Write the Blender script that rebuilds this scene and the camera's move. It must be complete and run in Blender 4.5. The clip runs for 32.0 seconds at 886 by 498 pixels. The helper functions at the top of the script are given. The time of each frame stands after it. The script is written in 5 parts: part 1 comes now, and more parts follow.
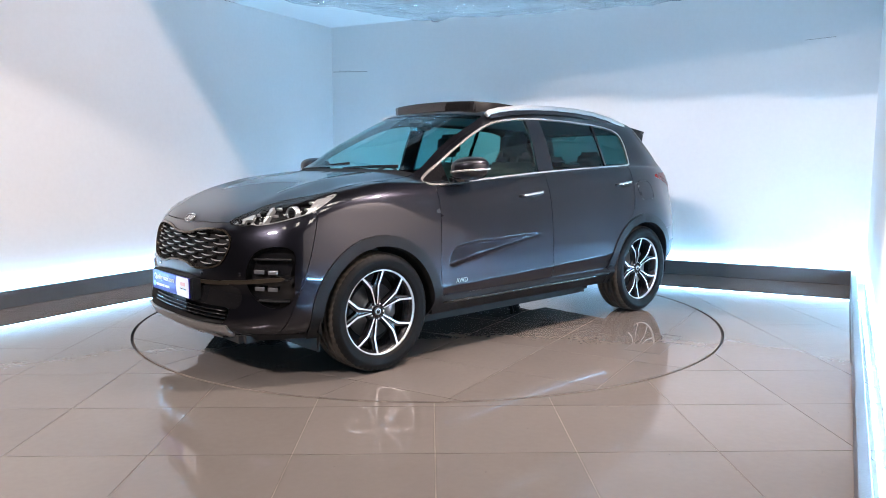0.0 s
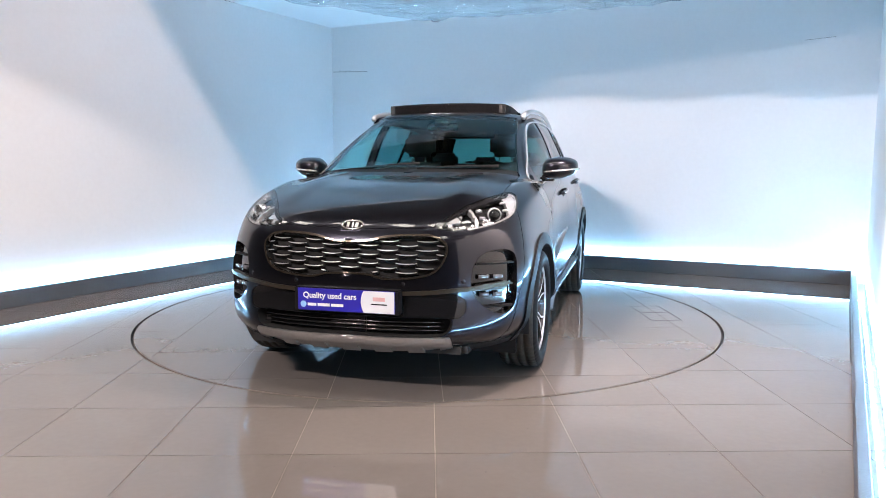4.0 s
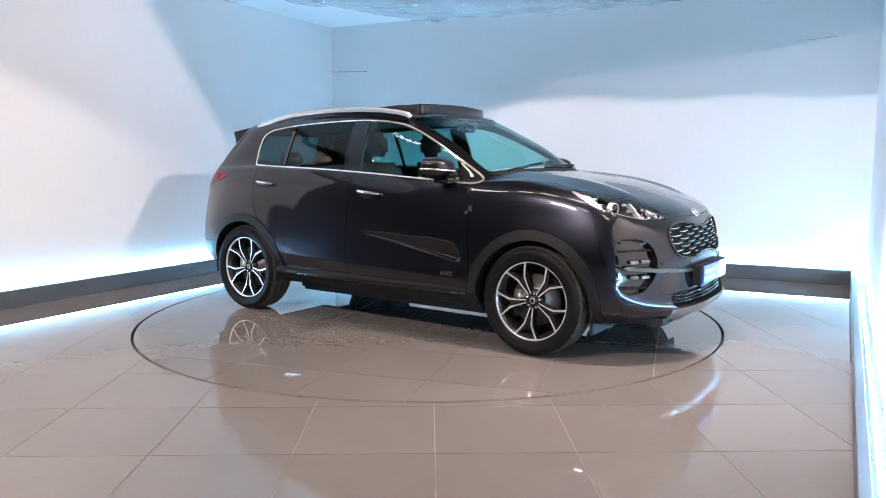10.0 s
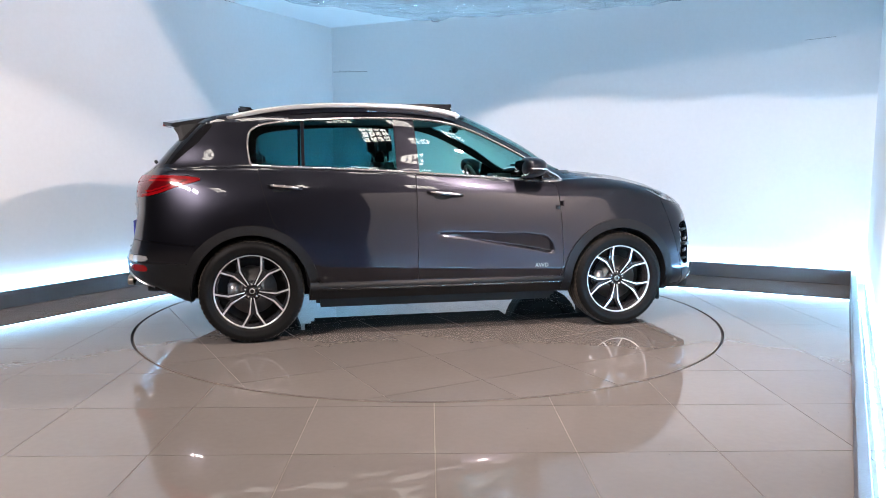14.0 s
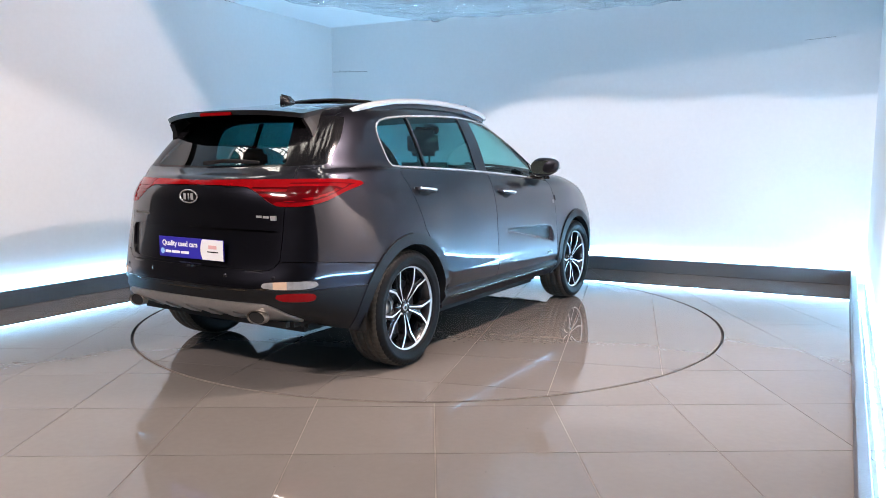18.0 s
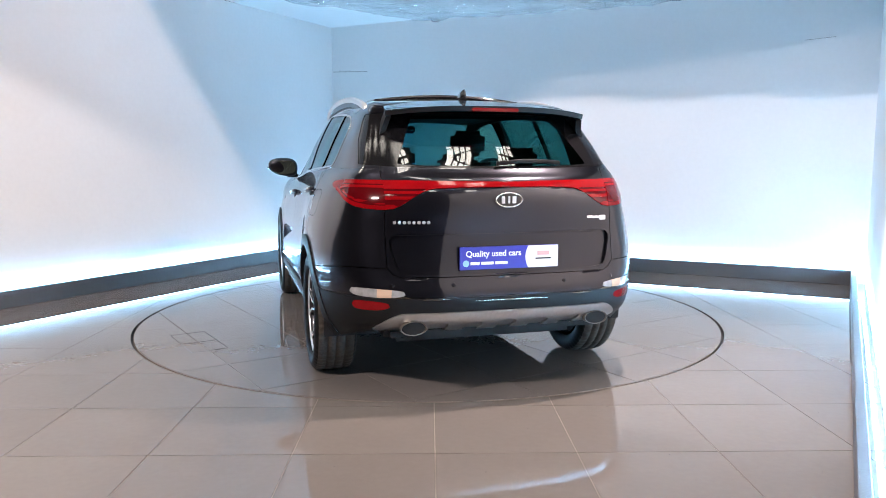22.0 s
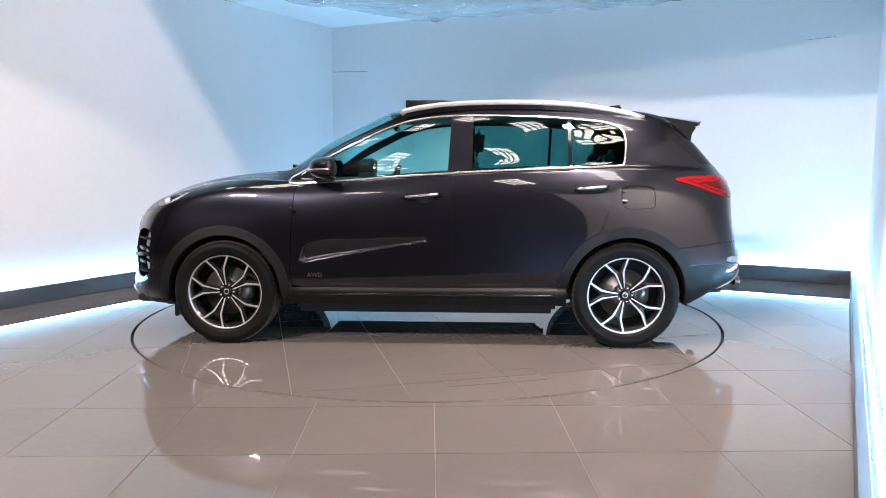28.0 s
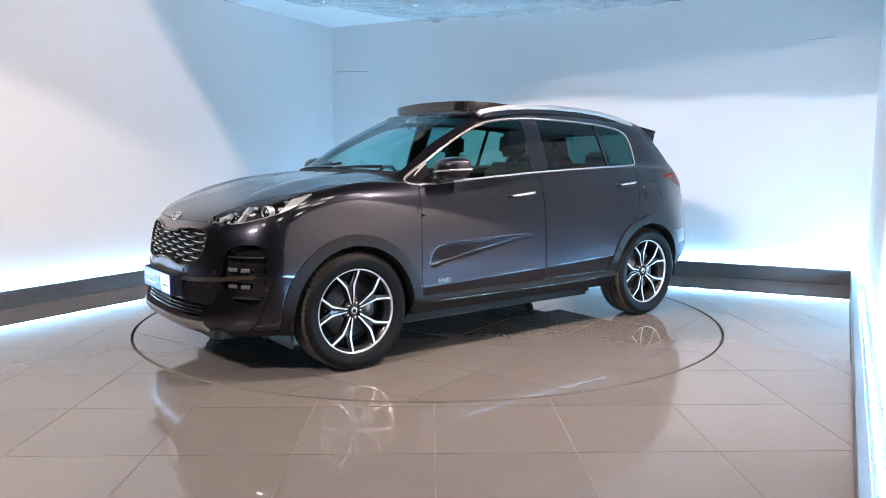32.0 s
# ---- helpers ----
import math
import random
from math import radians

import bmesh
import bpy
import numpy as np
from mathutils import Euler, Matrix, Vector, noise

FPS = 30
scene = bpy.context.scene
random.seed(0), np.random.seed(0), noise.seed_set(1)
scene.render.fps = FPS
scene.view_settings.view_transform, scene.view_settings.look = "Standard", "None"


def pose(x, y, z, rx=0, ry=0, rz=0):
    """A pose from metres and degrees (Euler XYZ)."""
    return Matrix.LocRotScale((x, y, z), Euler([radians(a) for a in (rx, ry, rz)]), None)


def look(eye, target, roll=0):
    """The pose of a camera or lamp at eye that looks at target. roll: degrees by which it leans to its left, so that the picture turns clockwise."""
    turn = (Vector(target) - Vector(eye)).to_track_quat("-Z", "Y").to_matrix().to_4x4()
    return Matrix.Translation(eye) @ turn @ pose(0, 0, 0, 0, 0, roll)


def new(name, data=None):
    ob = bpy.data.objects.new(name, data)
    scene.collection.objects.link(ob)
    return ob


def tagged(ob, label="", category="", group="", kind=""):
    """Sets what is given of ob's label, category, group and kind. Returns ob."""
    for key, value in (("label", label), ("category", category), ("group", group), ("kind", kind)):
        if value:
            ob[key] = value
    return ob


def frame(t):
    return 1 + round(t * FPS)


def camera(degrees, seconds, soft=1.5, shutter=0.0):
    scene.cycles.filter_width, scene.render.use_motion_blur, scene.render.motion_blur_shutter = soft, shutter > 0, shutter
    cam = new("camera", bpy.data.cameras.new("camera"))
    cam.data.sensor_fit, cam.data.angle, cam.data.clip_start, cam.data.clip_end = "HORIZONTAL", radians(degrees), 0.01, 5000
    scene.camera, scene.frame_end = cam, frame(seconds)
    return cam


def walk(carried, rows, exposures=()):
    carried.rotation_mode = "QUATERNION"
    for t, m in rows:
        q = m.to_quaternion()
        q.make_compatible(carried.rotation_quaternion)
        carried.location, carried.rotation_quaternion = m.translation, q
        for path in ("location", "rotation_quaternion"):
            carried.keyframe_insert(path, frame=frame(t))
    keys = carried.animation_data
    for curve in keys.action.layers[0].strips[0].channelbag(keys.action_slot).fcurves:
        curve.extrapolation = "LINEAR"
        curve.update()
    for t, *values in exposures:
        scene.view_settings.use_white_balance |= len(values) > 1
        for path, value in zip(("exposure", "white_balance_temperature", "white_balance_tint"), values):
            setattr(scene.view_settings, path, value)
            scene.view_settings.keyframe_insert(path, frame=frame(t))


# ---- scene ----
# ---- camera: stands still on a tripod at the open side of the booth ----
cam = camera(62.336, 32.0, soft=0.9)
EYE = pose(0.0, -5.8757, 1.223, 90 - 6.7757, 0.0, -1.0687)
walk(cam, [(0, EYE), (32, EYE)], exposures=[(0, 0.0), (32, 0.0)])

# ---- plan of the booth, metres, turntable centre at the origin ----
CORNER = Vector((-1.275, 4.20, 0))          # foot of the kerbs in the far corner
LEFT_END = Vector((-4.10, -0.70, 0))        # foot of the left kerb where it leaves the booth
RIGHT_CORNER = Vector((4.20, 1.27, 0))     # foot of the kerbs in the right corner
RIGHT_END = Vector((0.75, -4.75, 0))
WALL_H = 3.03
KERB_H = 0.148
KERB_D = 0.13                              # kerb face to wall
RING_R = 2.23
CAR_OFF = Vector((-0.028, 0.177, 0))       # car centre on the table
# ---- light ----
world = bpy.data.worlds.new("world")
scene.world = world
world.use_nodes = True
world.node_tree.nodes["Background"].inputs[0].default_value = (0.55, 0.6, 0.7, 1)
world.node_tree.nodes["Background"].inputs[1].default_value = 0.03


def area_lamp(name, eye, target, sx, sy, watts, colour):
    d = bpy.data.lights.new(name, "AREA")
    d.shape, d.size, d.size_y, d.energy, d.color = "RECTANGLE", sx, sy, watts, colour
    ob = new(name, d)
    ob.matrix_world = look(eye, target)
    return ob


# a small warm spotlight hangs over the open side of the booth, and three roof lights shine in from the hall
SPOT = Vector((1.183, -1.766, 2.711))
spot = bpy.data.lights.new("booth_spot", "SPOT")
spot.energy, spot.color, spot.shadow_soft_size = 400, (1.0, 0.80, 0.74), 0.05
spot.spot_size, spot.spot_blend = radians(178), 0.045
new("booth_spot", spot).matrix_world = look(SPOT, SPOT + Vector((-0.558, -0.560, -0.613)))
HALL_AIM = (0.8, 2.5, 1.2)
FRONT_LAMPS = ((-5.6, -7.0, 6.2), (-5.0, -7.2, 6.2), (-4.4, -7.4, 6.2))
for eye in FRONT_LAMPS:
    area_lamp("hall_light_front", eye, HALL_AIM, 0.42, 0.32, 385, (1.0, 0.86, 0.84))
# ---- materials ----
def principled(name):
    m = bpy.data.materials.new(name)
    m.use_nodes = True
    nt = m.node_tree
    return m, nt, nt.nodes["Principled BSDF"]


def surface(name, colour, rough=0.5, metal=0.0, grain=0.0, grain_scale=60.0, stain=0.0, stain_scale=2.0,
            bump=0.0, bump_scale=200.0, coat=0.0, coat_rough=0.03, rough_var=0.0, specular=0.5, per_object=0.0, ior=1.5):
    """A principled surface with fine grain, large stains and bump in object space."""
    m, nt, p = principled(name)
    N, L = nt.nodes, nt.links
    p.inputs["Base Color"].default_value = (*colour, 1)
    p.inputs["Roughness"].default_value = rough
    p.inputs["Metallic"].default_value = metal
    p.inputs["Specular IOR Level"].default_value = specular
    p.inputs["IOR"].default_value = ior
    if coat:
        p.inputs["Coat Weight"].default_value = coat
        p.inputs["Coat Roughness"].default_value = coat_rough
    co = N.new("ShaderNodeTexCoord")
    fine = N.new("ShaderNodeTexNoise")
    fine.inputs["Scale"].default_value = grain_scale
    fine.inputs["Detail"].default_value = 4
    L.new(co.outputs["Object"], fine.inputs["Vector"])
    large = N.new("ShaderNodeTexNoise")
    large.inputs["Scale"].default_value = stain_scale
    large.inputs["Detail"].default_value = 5
    L.new(co.outputs["Object"], large.inputs["Vector"])
    if grain or stain or per_object:
        value = None
        for src, amount in ((fine, grain), (large, stain)):
            if not amount:
                continue
            mr = N.new("ShaderNodeMapRange")
            mr.inputs["From Min"].default_value, mr.inputs["From Max"].default_value = 0.25, 0.75
            mr.inputs["To Min"].default_value, mr.inputs["To Max"].default_value = 1 - amount, 1 + amount
            L.new(src.outputs["Fac"], mr.inputs["Value"])
            if value is None:
                value = mr.outputs[0]
            else:
                mu = N.new("ShaderNodeMath")
                mu.operation = "MULTIPLY"
                L.new(value, mu.inputs[0])
                L.new(mr.outputs[0], mu.inputs[1])
                value = mu.outputs[0]
        if per_object:
            info = N.new("ShaderNodeObjectInfo")
            mr = N.new("ShaderNodeMapRange")
            mr.inputs["To Min"].default_value, mr.inputs["To Max"].default_value = 1 - per_object, 1 + per_object
            L.new(info.outputs["Random"], mr.inputs["Value"])
            if value is None:
                value = mr.outputs[0]
            else:
                mu = N.new("ShaderNodeMath")
                mu.operation = "MULTIPLY"
                L.new(value, mu.inputs[0])
                L.new(mr.outputs[0], mu.inputs[1])
                value = mu.outputs[0]
        mix = N.new("ShaderNodeMix")
        mix.data_type, mix.blend_type = "RGBA", "MULTIPLY"
        mix.inputs["Factor"].default_value = 1
        mix.inputs["A"].default_value = (*colour, 1)
        L.new(value, mix.inputs["B"])
        L.new(mix.outputs["Result"], p.inputs["Base Color"])
    if rough_var:
        mr = N.new("ShaderNodeMapRange")
        mr.inputs["From Min"].default_value, mr.inputs["From Max"].default_value = 0.3, 0.7
        mr.inputs["To Min"].default_value, mr.inputs["To Max"].default_value = max(rough - rough_var, 0), rough + rough_var
        L.new(large.outputs["Fac"], mr.inputs["Value"])
        L.new(mr.outputs[0], p.inputs["Roughness"])
    if bump:
        bn = N.new("ShaderNodeTexNoise")
        bn.inputs["Scale"].default_value = bump_scale
        bn.inputs["Detail"].default_value = 3
        L.new(co.outputs["Object"], bn.inputs["Vector"])
        b = N.new("ShaderNodeBump")
        b.inputs["Strength"].default_value = 1
        b.inputs["Distance"].default_value = bump
        L.new(bn.outputs["Fac"], b.inputs["Height"])
        L.new(b.outputs["Normal"], p.inputs["Normal"])
    return m


def glowing(name, colour, strength):
    m, nt, p = principled(name)
    p.inputs["Base Color"].default_value = (*colour, 1)
    p.inputs["Emission Color"].default_value = (*colour, 1)
    p.inputs["Emission Strength"].default_value = strength
    return m


def tinted_glass(name, tint, gloss_rough=0.0, ior=1.5):
    """Thin coloured sheet glass: lets tinted light through and mirrors at its surface."""
    m, nt, p = principled(name)
    N, L = nt.nodes, nt.links
    out = N["Material Output"]
    N.remove(p)
    tr = N.new("ShaderNodeBsdfTransparent")
    tr.inputs[0].default_value = (*tint, 1)
    gl = N.new("ShaderNodeBsdfGlossy")
    gl.inputs["Roughness"].default_value = gloss_rough
    # Schlick's law, the same from both sides of the sheet
    lw = N.new("ShaderNodeLayerWeight")
    lw.inputs["Blend"].default_value = 0.5
    pw = N.new("ShaderNodeMath")
    pw.operation = "POWER"
    pw.inputs[1].default_value = 5.0
    fr = N.new("ShaderNodeMath")
    fr.operation = "MULTIPLY_ADD"
    fr.inputs[1].default_value, fr.inputs[2].default_value = 0.92, 0.055
    L.new(lw.outputs["Facing"], pw.inputs[0])
    L.new(pw.outputs[0], fr.inputs[0])
    mx = N.new("ShaderNodeMixShader")
    L.new(fr.outputs[0], mx.inputs[0])
    L.new(tr.outputs[0], mx.inputs[1])
    L.new(gl.outputs[0], mx.inputs[2])
    L.new(mx.outputs[0], out.inputs[0])
    return m


WALL_PAINT = surface("wall_paint", (0.82, 0.82, 0.82), 0.55, grain=0.015, grain_scale=25, stain=0.03, stain_scale=0.7, bump=0.0006, bump_scale=90)
CEILING_PAINT = surface("ceiling_paint", (0.80, 0.80, 0.80), 0.6, stain=0.03, stain_scale=0.8, bump=0.0005, bump_scale=90)
KERB_PAINT = surface("kerb_paint", (0.085, 0.09, 0.095), 0.38, stain=0.18, stain_scale=1.6, grain=0.06, bump=0.0004, bump_scale=120)
TILE = surface("porcelain_tile", (0.162, 0.144, 0.132), 0.012, stain=0.07, stain_scale=1.3, grain=0.03, grain_scale=30, rough_var=0.006, per_object=0.05, specular=0.5, ior=1.6)
GROUT = surface("grout", (0.20, 0.165, 0.14), 0.75, stain=0.3, stain_scale=4, bump=0.0006)
STEEL_GAP = surface("dark_steel", (0.02, 0.02, 0.022), 0.5, stain=0.2)
HALL = surface("hall_cladding", (0.11, 0.096, 0.085), 0.7, stain=0.25, stain_scale=0.4, grain=0.1, grain_scale=4)
FOIL = surface("plastic_sheet", (0.62, 0.66, 0.68), 0.16, metal=0.35, stain=0.1, stain_scale=2)
FOIL.node_tree.nodes["Principled BSDF"].inputs["Alpha"].default_value = 0.5
LED = glowing("led_strip", (0.285, 0.635, 1.0), 142.0)
SKYLIGHT = glowing("skylight_pane", (1.0, 0.93, 0.84), 22.0)
PAINT = surface("car_paint", (0.0160, 0.0165, 0.0235), 0.30, metal=0.9, grain=0.12, grain_scale=900, coat=1.0, coat_rough=0.015, stain=0.04, stain_scale=3, specular=0.5)
PLASTIC = surface("black_trim_plastic", (0.006, 0.006, 0.0065), 0.5, specular=0.25, grain=0.15, grain_scale=300, stain=0.12, bump=0.0002, bump_scale=600)
GLOSS_BLACK = surface("gloss_black", (0.008, 0.008, 0.009), 0.06, stain=0.1, coat=0.6)
BLACK_GLASS = surface("black_glass_border", (0.006, 0.006, 0.007), 0.12, specular=0.25, stain=0.1)
CHROME = surface("chrome", (0.80, 0.79, 0.77), 0.16, metal=0.82, stain=0.04, stain_scale=9)
DARK_CHROME = surface("smoked_chrome", (0.24, 0.21, 0.18), 0.30, metal=0.9, stain=0.05, stain_scale=9)
BRONZE = surface("dark_bronze_trim", (0.16, 0.135, 0.11), 0.18, metal=0.9, stain=0.06, stain_scale=9)
SATIN = surface("satin_silver", (0.46, 0.45, 0.44), 0.33, metal=0.85, grain=0.06, stain=0.05, stain_scale=5)
RAIL_SILVER = surface("rail_silver", (0.66, 0.65, 0.64), 0.32, metal=0.8, grain=0.04, stain=0.04)
MACHINED = surface("machined_alloy", (0.74, 0.73, 0.73), 0.30, metal=0.70, grain=0.05, grain_scale=200, stain=0.05, stain_scale=8)
DARK_ALLOY = surface("dark_painted_alloy", (0.025, 0.025, 0.028), 0.25, metal=0.3, stain=0.1, coat=0.4)
TYRE = surface("tyre_rubber", (0.006, 0.0058, 0.0056), 0.55, specular=0.12, grain=0.25, grain_scale=120, stain=0.25, stain_scale=7, bump=0.0004, bump_scale=260)
TREAD = surface("dusty_tread", (0.036, 0.029, 0.021), 0.75, grain=0.3, grain_scale=90, stain=0.35, stain_scale=9)
DISC = surface("brake_disc", (0.16, 0.155, 0.15), 0.35, metal=0.8, grain=0.1, stain=0.12, stain_scale=12)
UNDER = surface("underbody", (0.012, 0.012, 0.012), 0.8, stain=0.3, stain_scale=5)
# near-black liner, also used in place of shade in gaps and recesses
LINER = surface("gap_black", (0.004, 0.004, 0.004), 0.8, stain=0.2)
LEATHER = surface("black_leather", (0.030, 0.029, 0.028), 0.42, grain=0.12, grain_scale=140, stain=0.12, stain_scale=6, bump=0.0006, bump_scale=160)
CABIN = surface("dark_cabin_plastic", (0.022, 0.022, 0.023), 0.55, grain=0.1, stain=0.1, bump=0.0004, bump_scale=300)
HEADLINING = surface("grey_headlining", (0.16, 0.155, 0.15), 0.9, grain=0.08, stain=0.06)
SIDE_GLASS = tinted_glass("green_glass", (0.50, 0.80, 0.76))
PRIVACY_GLASS = tinted_glass("privacy_glass", (0.16, 0.40, 0.41))
REAR_GLASS = tinted_glass("rear_glass", (0.085, 0.25, 0.26))
SCREEN_GLASS = tinted_glass("screen_glass", (0.46, 0.81, 0.83))
LAMP_GLASS = tinted_glass("clear_lamp_cover", (0.93, 0.94, 0.95))
REFLECTOR = surface("lamp_reflector", (0.74, 0.74, 0.74), 0.24, metal=0.65, stain=0.03)
FOG_LENS = surface("fog_lens", (0.13, 0.13, 0.14), 0.18, metal=0.3, coat=0.5, stain=0.2, stain_scale=20)
BAR_BRONZE = surface("bumper_bar_bronze", (0.085, 0.07, 0.052), 0.35, metal=0.8, stain=0.05, stain_scale=9)
LAMP_GREY = surface("lamp_bezel_grey", (0.016, 0.016, 0.018), 0.25, metal=0.2, stain=0.1)
RED_LENS = surface("red_lens", (0.20, 0.002, 0.004), 0.10, specular=0.25, coat=0.25, stain=0.12, stain_scale=14, grain=0.05)
DEEP_RED = surface("deep_red_lens", (0.07, 0.0015, 0.003), 0.10, specular=0.25, coat=0.2, stain=0.12, stain_scale=14)
CLEAR_LENS = surface("clear_lens", (0.36, 0.36, 0.36), 0.12, metal=0.25, coat=0.8, stain=0.25, stain_scale=30)
AMBER = surface("amber_lens", (0.60, 0.42, 0.30), 0.12, coat=0.6, stain=0.1)
PLATE_BLUE = surface("plate_blue", (0.028, 0.022, 0.36), 0.35, stain=0.04, grain=0.02)
PLATE_WHITE = surface("plate_white", (0.80, 0.80, 0.80), 0.35, stain=0.03)
PRINT_WHITE = surface("print_white", (0.85, 0.85, 0.85), 0.5, stain=0.02)
PRINT_RED = surface("print_red", (0.72, 0.42, 0.41), 0.5, stain=0.03)
PRINT_CYAN = surface("print_light_blue", (0.30, 0.55, 0.85), 0.5, stain=0.03)
MIRROR = surface("mirror", (0.34, 0.46, 0.47), 0.0, metal=1.0, stain=0.02)
# ---- building helpers ----
def mesh_of(name, verts, faces, smooth=False):
    me = bpy.data.meshes.new(name)
    me.from_pydata([tuple(v) for v in verts], [], faces)
    me.validate()
    if smooth:
        me.polygons.foreach_set("use_smooth", [True] * len(me.polygons))
    me.update()
    return me


def bm_to(name, bm, smooth=False):
    me = bpy.data.meshes.new(name)
    bmesh.ops.recalc_face_normals(bm, faces=bm.faces)
    bm.to_mesh(me)
    bm.free()
    if smooth:
        me.polygons.foreach_set("use_smooth", [True] * len(me.polygons))
    return me


def thing(name, me, material, label="", category="", group="", kind=""):
    ob = new(name, me)
    if me is not None and material is not None:
        me.materials.append(material)
    return tagged(ob, label, category, group, kind)


def part(name, me, material, parent, label=""):
    if isinstance(me, bmesh.types.BMesh):
        me = bm_to(name, me)
    ob = new(name, me)
    if material is not None and not me.materials:
        me.materials.append(material)
    ob.parent = parent
    if label:
        ob["label"] = label
    return ob


def box_bm(x0, y0, z0, x1, y1, z1, bevel=0.0, segments=2, bm=None):
    bm = bm or bmesh.new()
    r = bmesh.ops.create_cube(bm, size=1)
    for v in r["verts"]:
        v.co = Vector((x0 + (v.co.x + .5) * (x1 - x0), y0 + (v.co.y + .5) * (y1 - y0), z0 + (v.co.z + .5) * (z1 - z0)))
    if bevel:
        es = list({e for v in r["verts"] for e in v.link_edges})
        bmesh.ops.bevel(bm, geom=es, offset=bevel, segments=segments, affect="EDGES")
    return bm


def beam(a, b, depth, z0, z1, bevel=0.0):
    """A straight upright slab from a to b, its depth laid off to the left of the way from a to b."""
    d = (b - a)
    n = d.length
    bm = box_bm(0, 0, z0, n, depth, z1, bevel)
    ang = math.atan2(d.y, d.x)
    bmesh.ops.transform(bm, matrix=Matrix.Translation((a.x, a.y, 0)) @ Matrix.Rotation(ang, 4, "Z"), verts=bm.verts)
    return bm


def outward(a, b):
    d = (b - a).normalized()
    return Vector((-d.y, d.x, 0))


def offset_corner(p0, p1, p2, w):
    """Where the lines p0-p1 and p1-p2 meet after both move w to their left."""
    n0, n1 = outward(p0, p1), outward(p1, p2)
    a, b = p0 + n0 * w, p2 + n1 * w
    d0, d1 = (p1 - p0), (p2 - p1)
    k = ((b - a).x * d1.y - (b - a).y * d1.x) / (d0.x * d1.y - d0.y * d1.x)
    return a + d0 * k


# ---- booth: three white walls on a dark kerb ----
LINE = [LEFT_END, CORNER, RIGHT_CORNER, RIGHT_END]


def offset_line(w):
    pts = [LINE[0] + outward(LINE[0], LINE[1]) * w]
    for i in (1, 2):
        pts.append(offset_corner(LINE[i - 1], LINE[i], LINE[i + 1], w))
    pts.append(LINE[3] + outward(LINE[2], LINE[3]) * w)
    return pts


def slab_between(a, b, a2, b2, z0, z1):
    vs = [(*q.xy, z) for z in (z0, z1) for q in (a, b, b2, a2)]
    return mesh_of("slab", vs, [(3, 2, 1, 0), (4, 5, 6, 7), (0, 1, 5, 4), (1, 2, 6, 5), (2, 3, 7, 6), (3, 0, 4, 7)])


inner, back = offset_line(KERB_D), offset_line(KERB_D + 0.12)
kerb_in, kerb_back = offset_line(0.0), offset_line(0.045)
led_in, led_out = offset_line(KERB_D - 0.022), offset_line(KERB_D - 0.004)
for i, side in enumerate(("left", "back", "right")):
    tagged(thing("wall_" + side, slab_between(inner[i], inner[i + 1], back[i], back[i + 1], 0, WALL_H), WALL_PAINT,
                 "smooth white painted booth wall lit from below", "wall"), kind="structure")
    k = thing("kerb_" + side, slab_between(kerb_in[i], kerb_in[i + 1], kerb_back[i], kerb_back[i + 1], 0, KERB_H), KERB_PAINT,
              "dark grey painted kerb hiding a light strip", "kerb", kind="structure")
    bv = k.modifiers.new("bevel", "BEVEL")
    bv.width, bv.segments = 0.004, 2
    thing("led_strip", slab_between(led_in[i], led_in[i + 1], led_out[i], led_out[i + 1], KERB_H + 0.012, KERB_H + 0.030), LED,
          "glowing cool white light strip behind the dark kerb", "light strip", "light strips round the booth")

# the unseen front edge is cut so that its shadow fits the back wall
front_edge = [Vector(q) for q in ((4.6, 0.13), (3.00, 0.13), (2.71, 0.12), (2.20, 0.17), (1.72, 0.28), (0.97, 0.47), (0.47, 0.64), (-0.03, 0.86), (-0.09, 0.64), (-1.18, 0.29), (-1.97, -0.40), (-2.50, -1.01), (-4.4, -1.6))]
cl = [back[1].xy, back[2].xy] + front_edge
nc = len(cl)
ceiling = thing("ceiling", mesh_of("ceiling", [(*q, z) for z in (WALL_H, WALL_H + 0.08) for q in cl],
                [tuple(range(nc - 1, -1, -1))[::-1], tuple(range(2 * nc - 1, nc - 1, -1))] + [(i, i + nc, (i + 1) % nc + nc, (i + 1) % nc) for i in range(nc)]), CEILING_PAINT,
                "white painted booth ceiling", "ceiling", kind="structure")

# ---- floor ----
T = 0.603
HX, HY = 14.0, 14.0


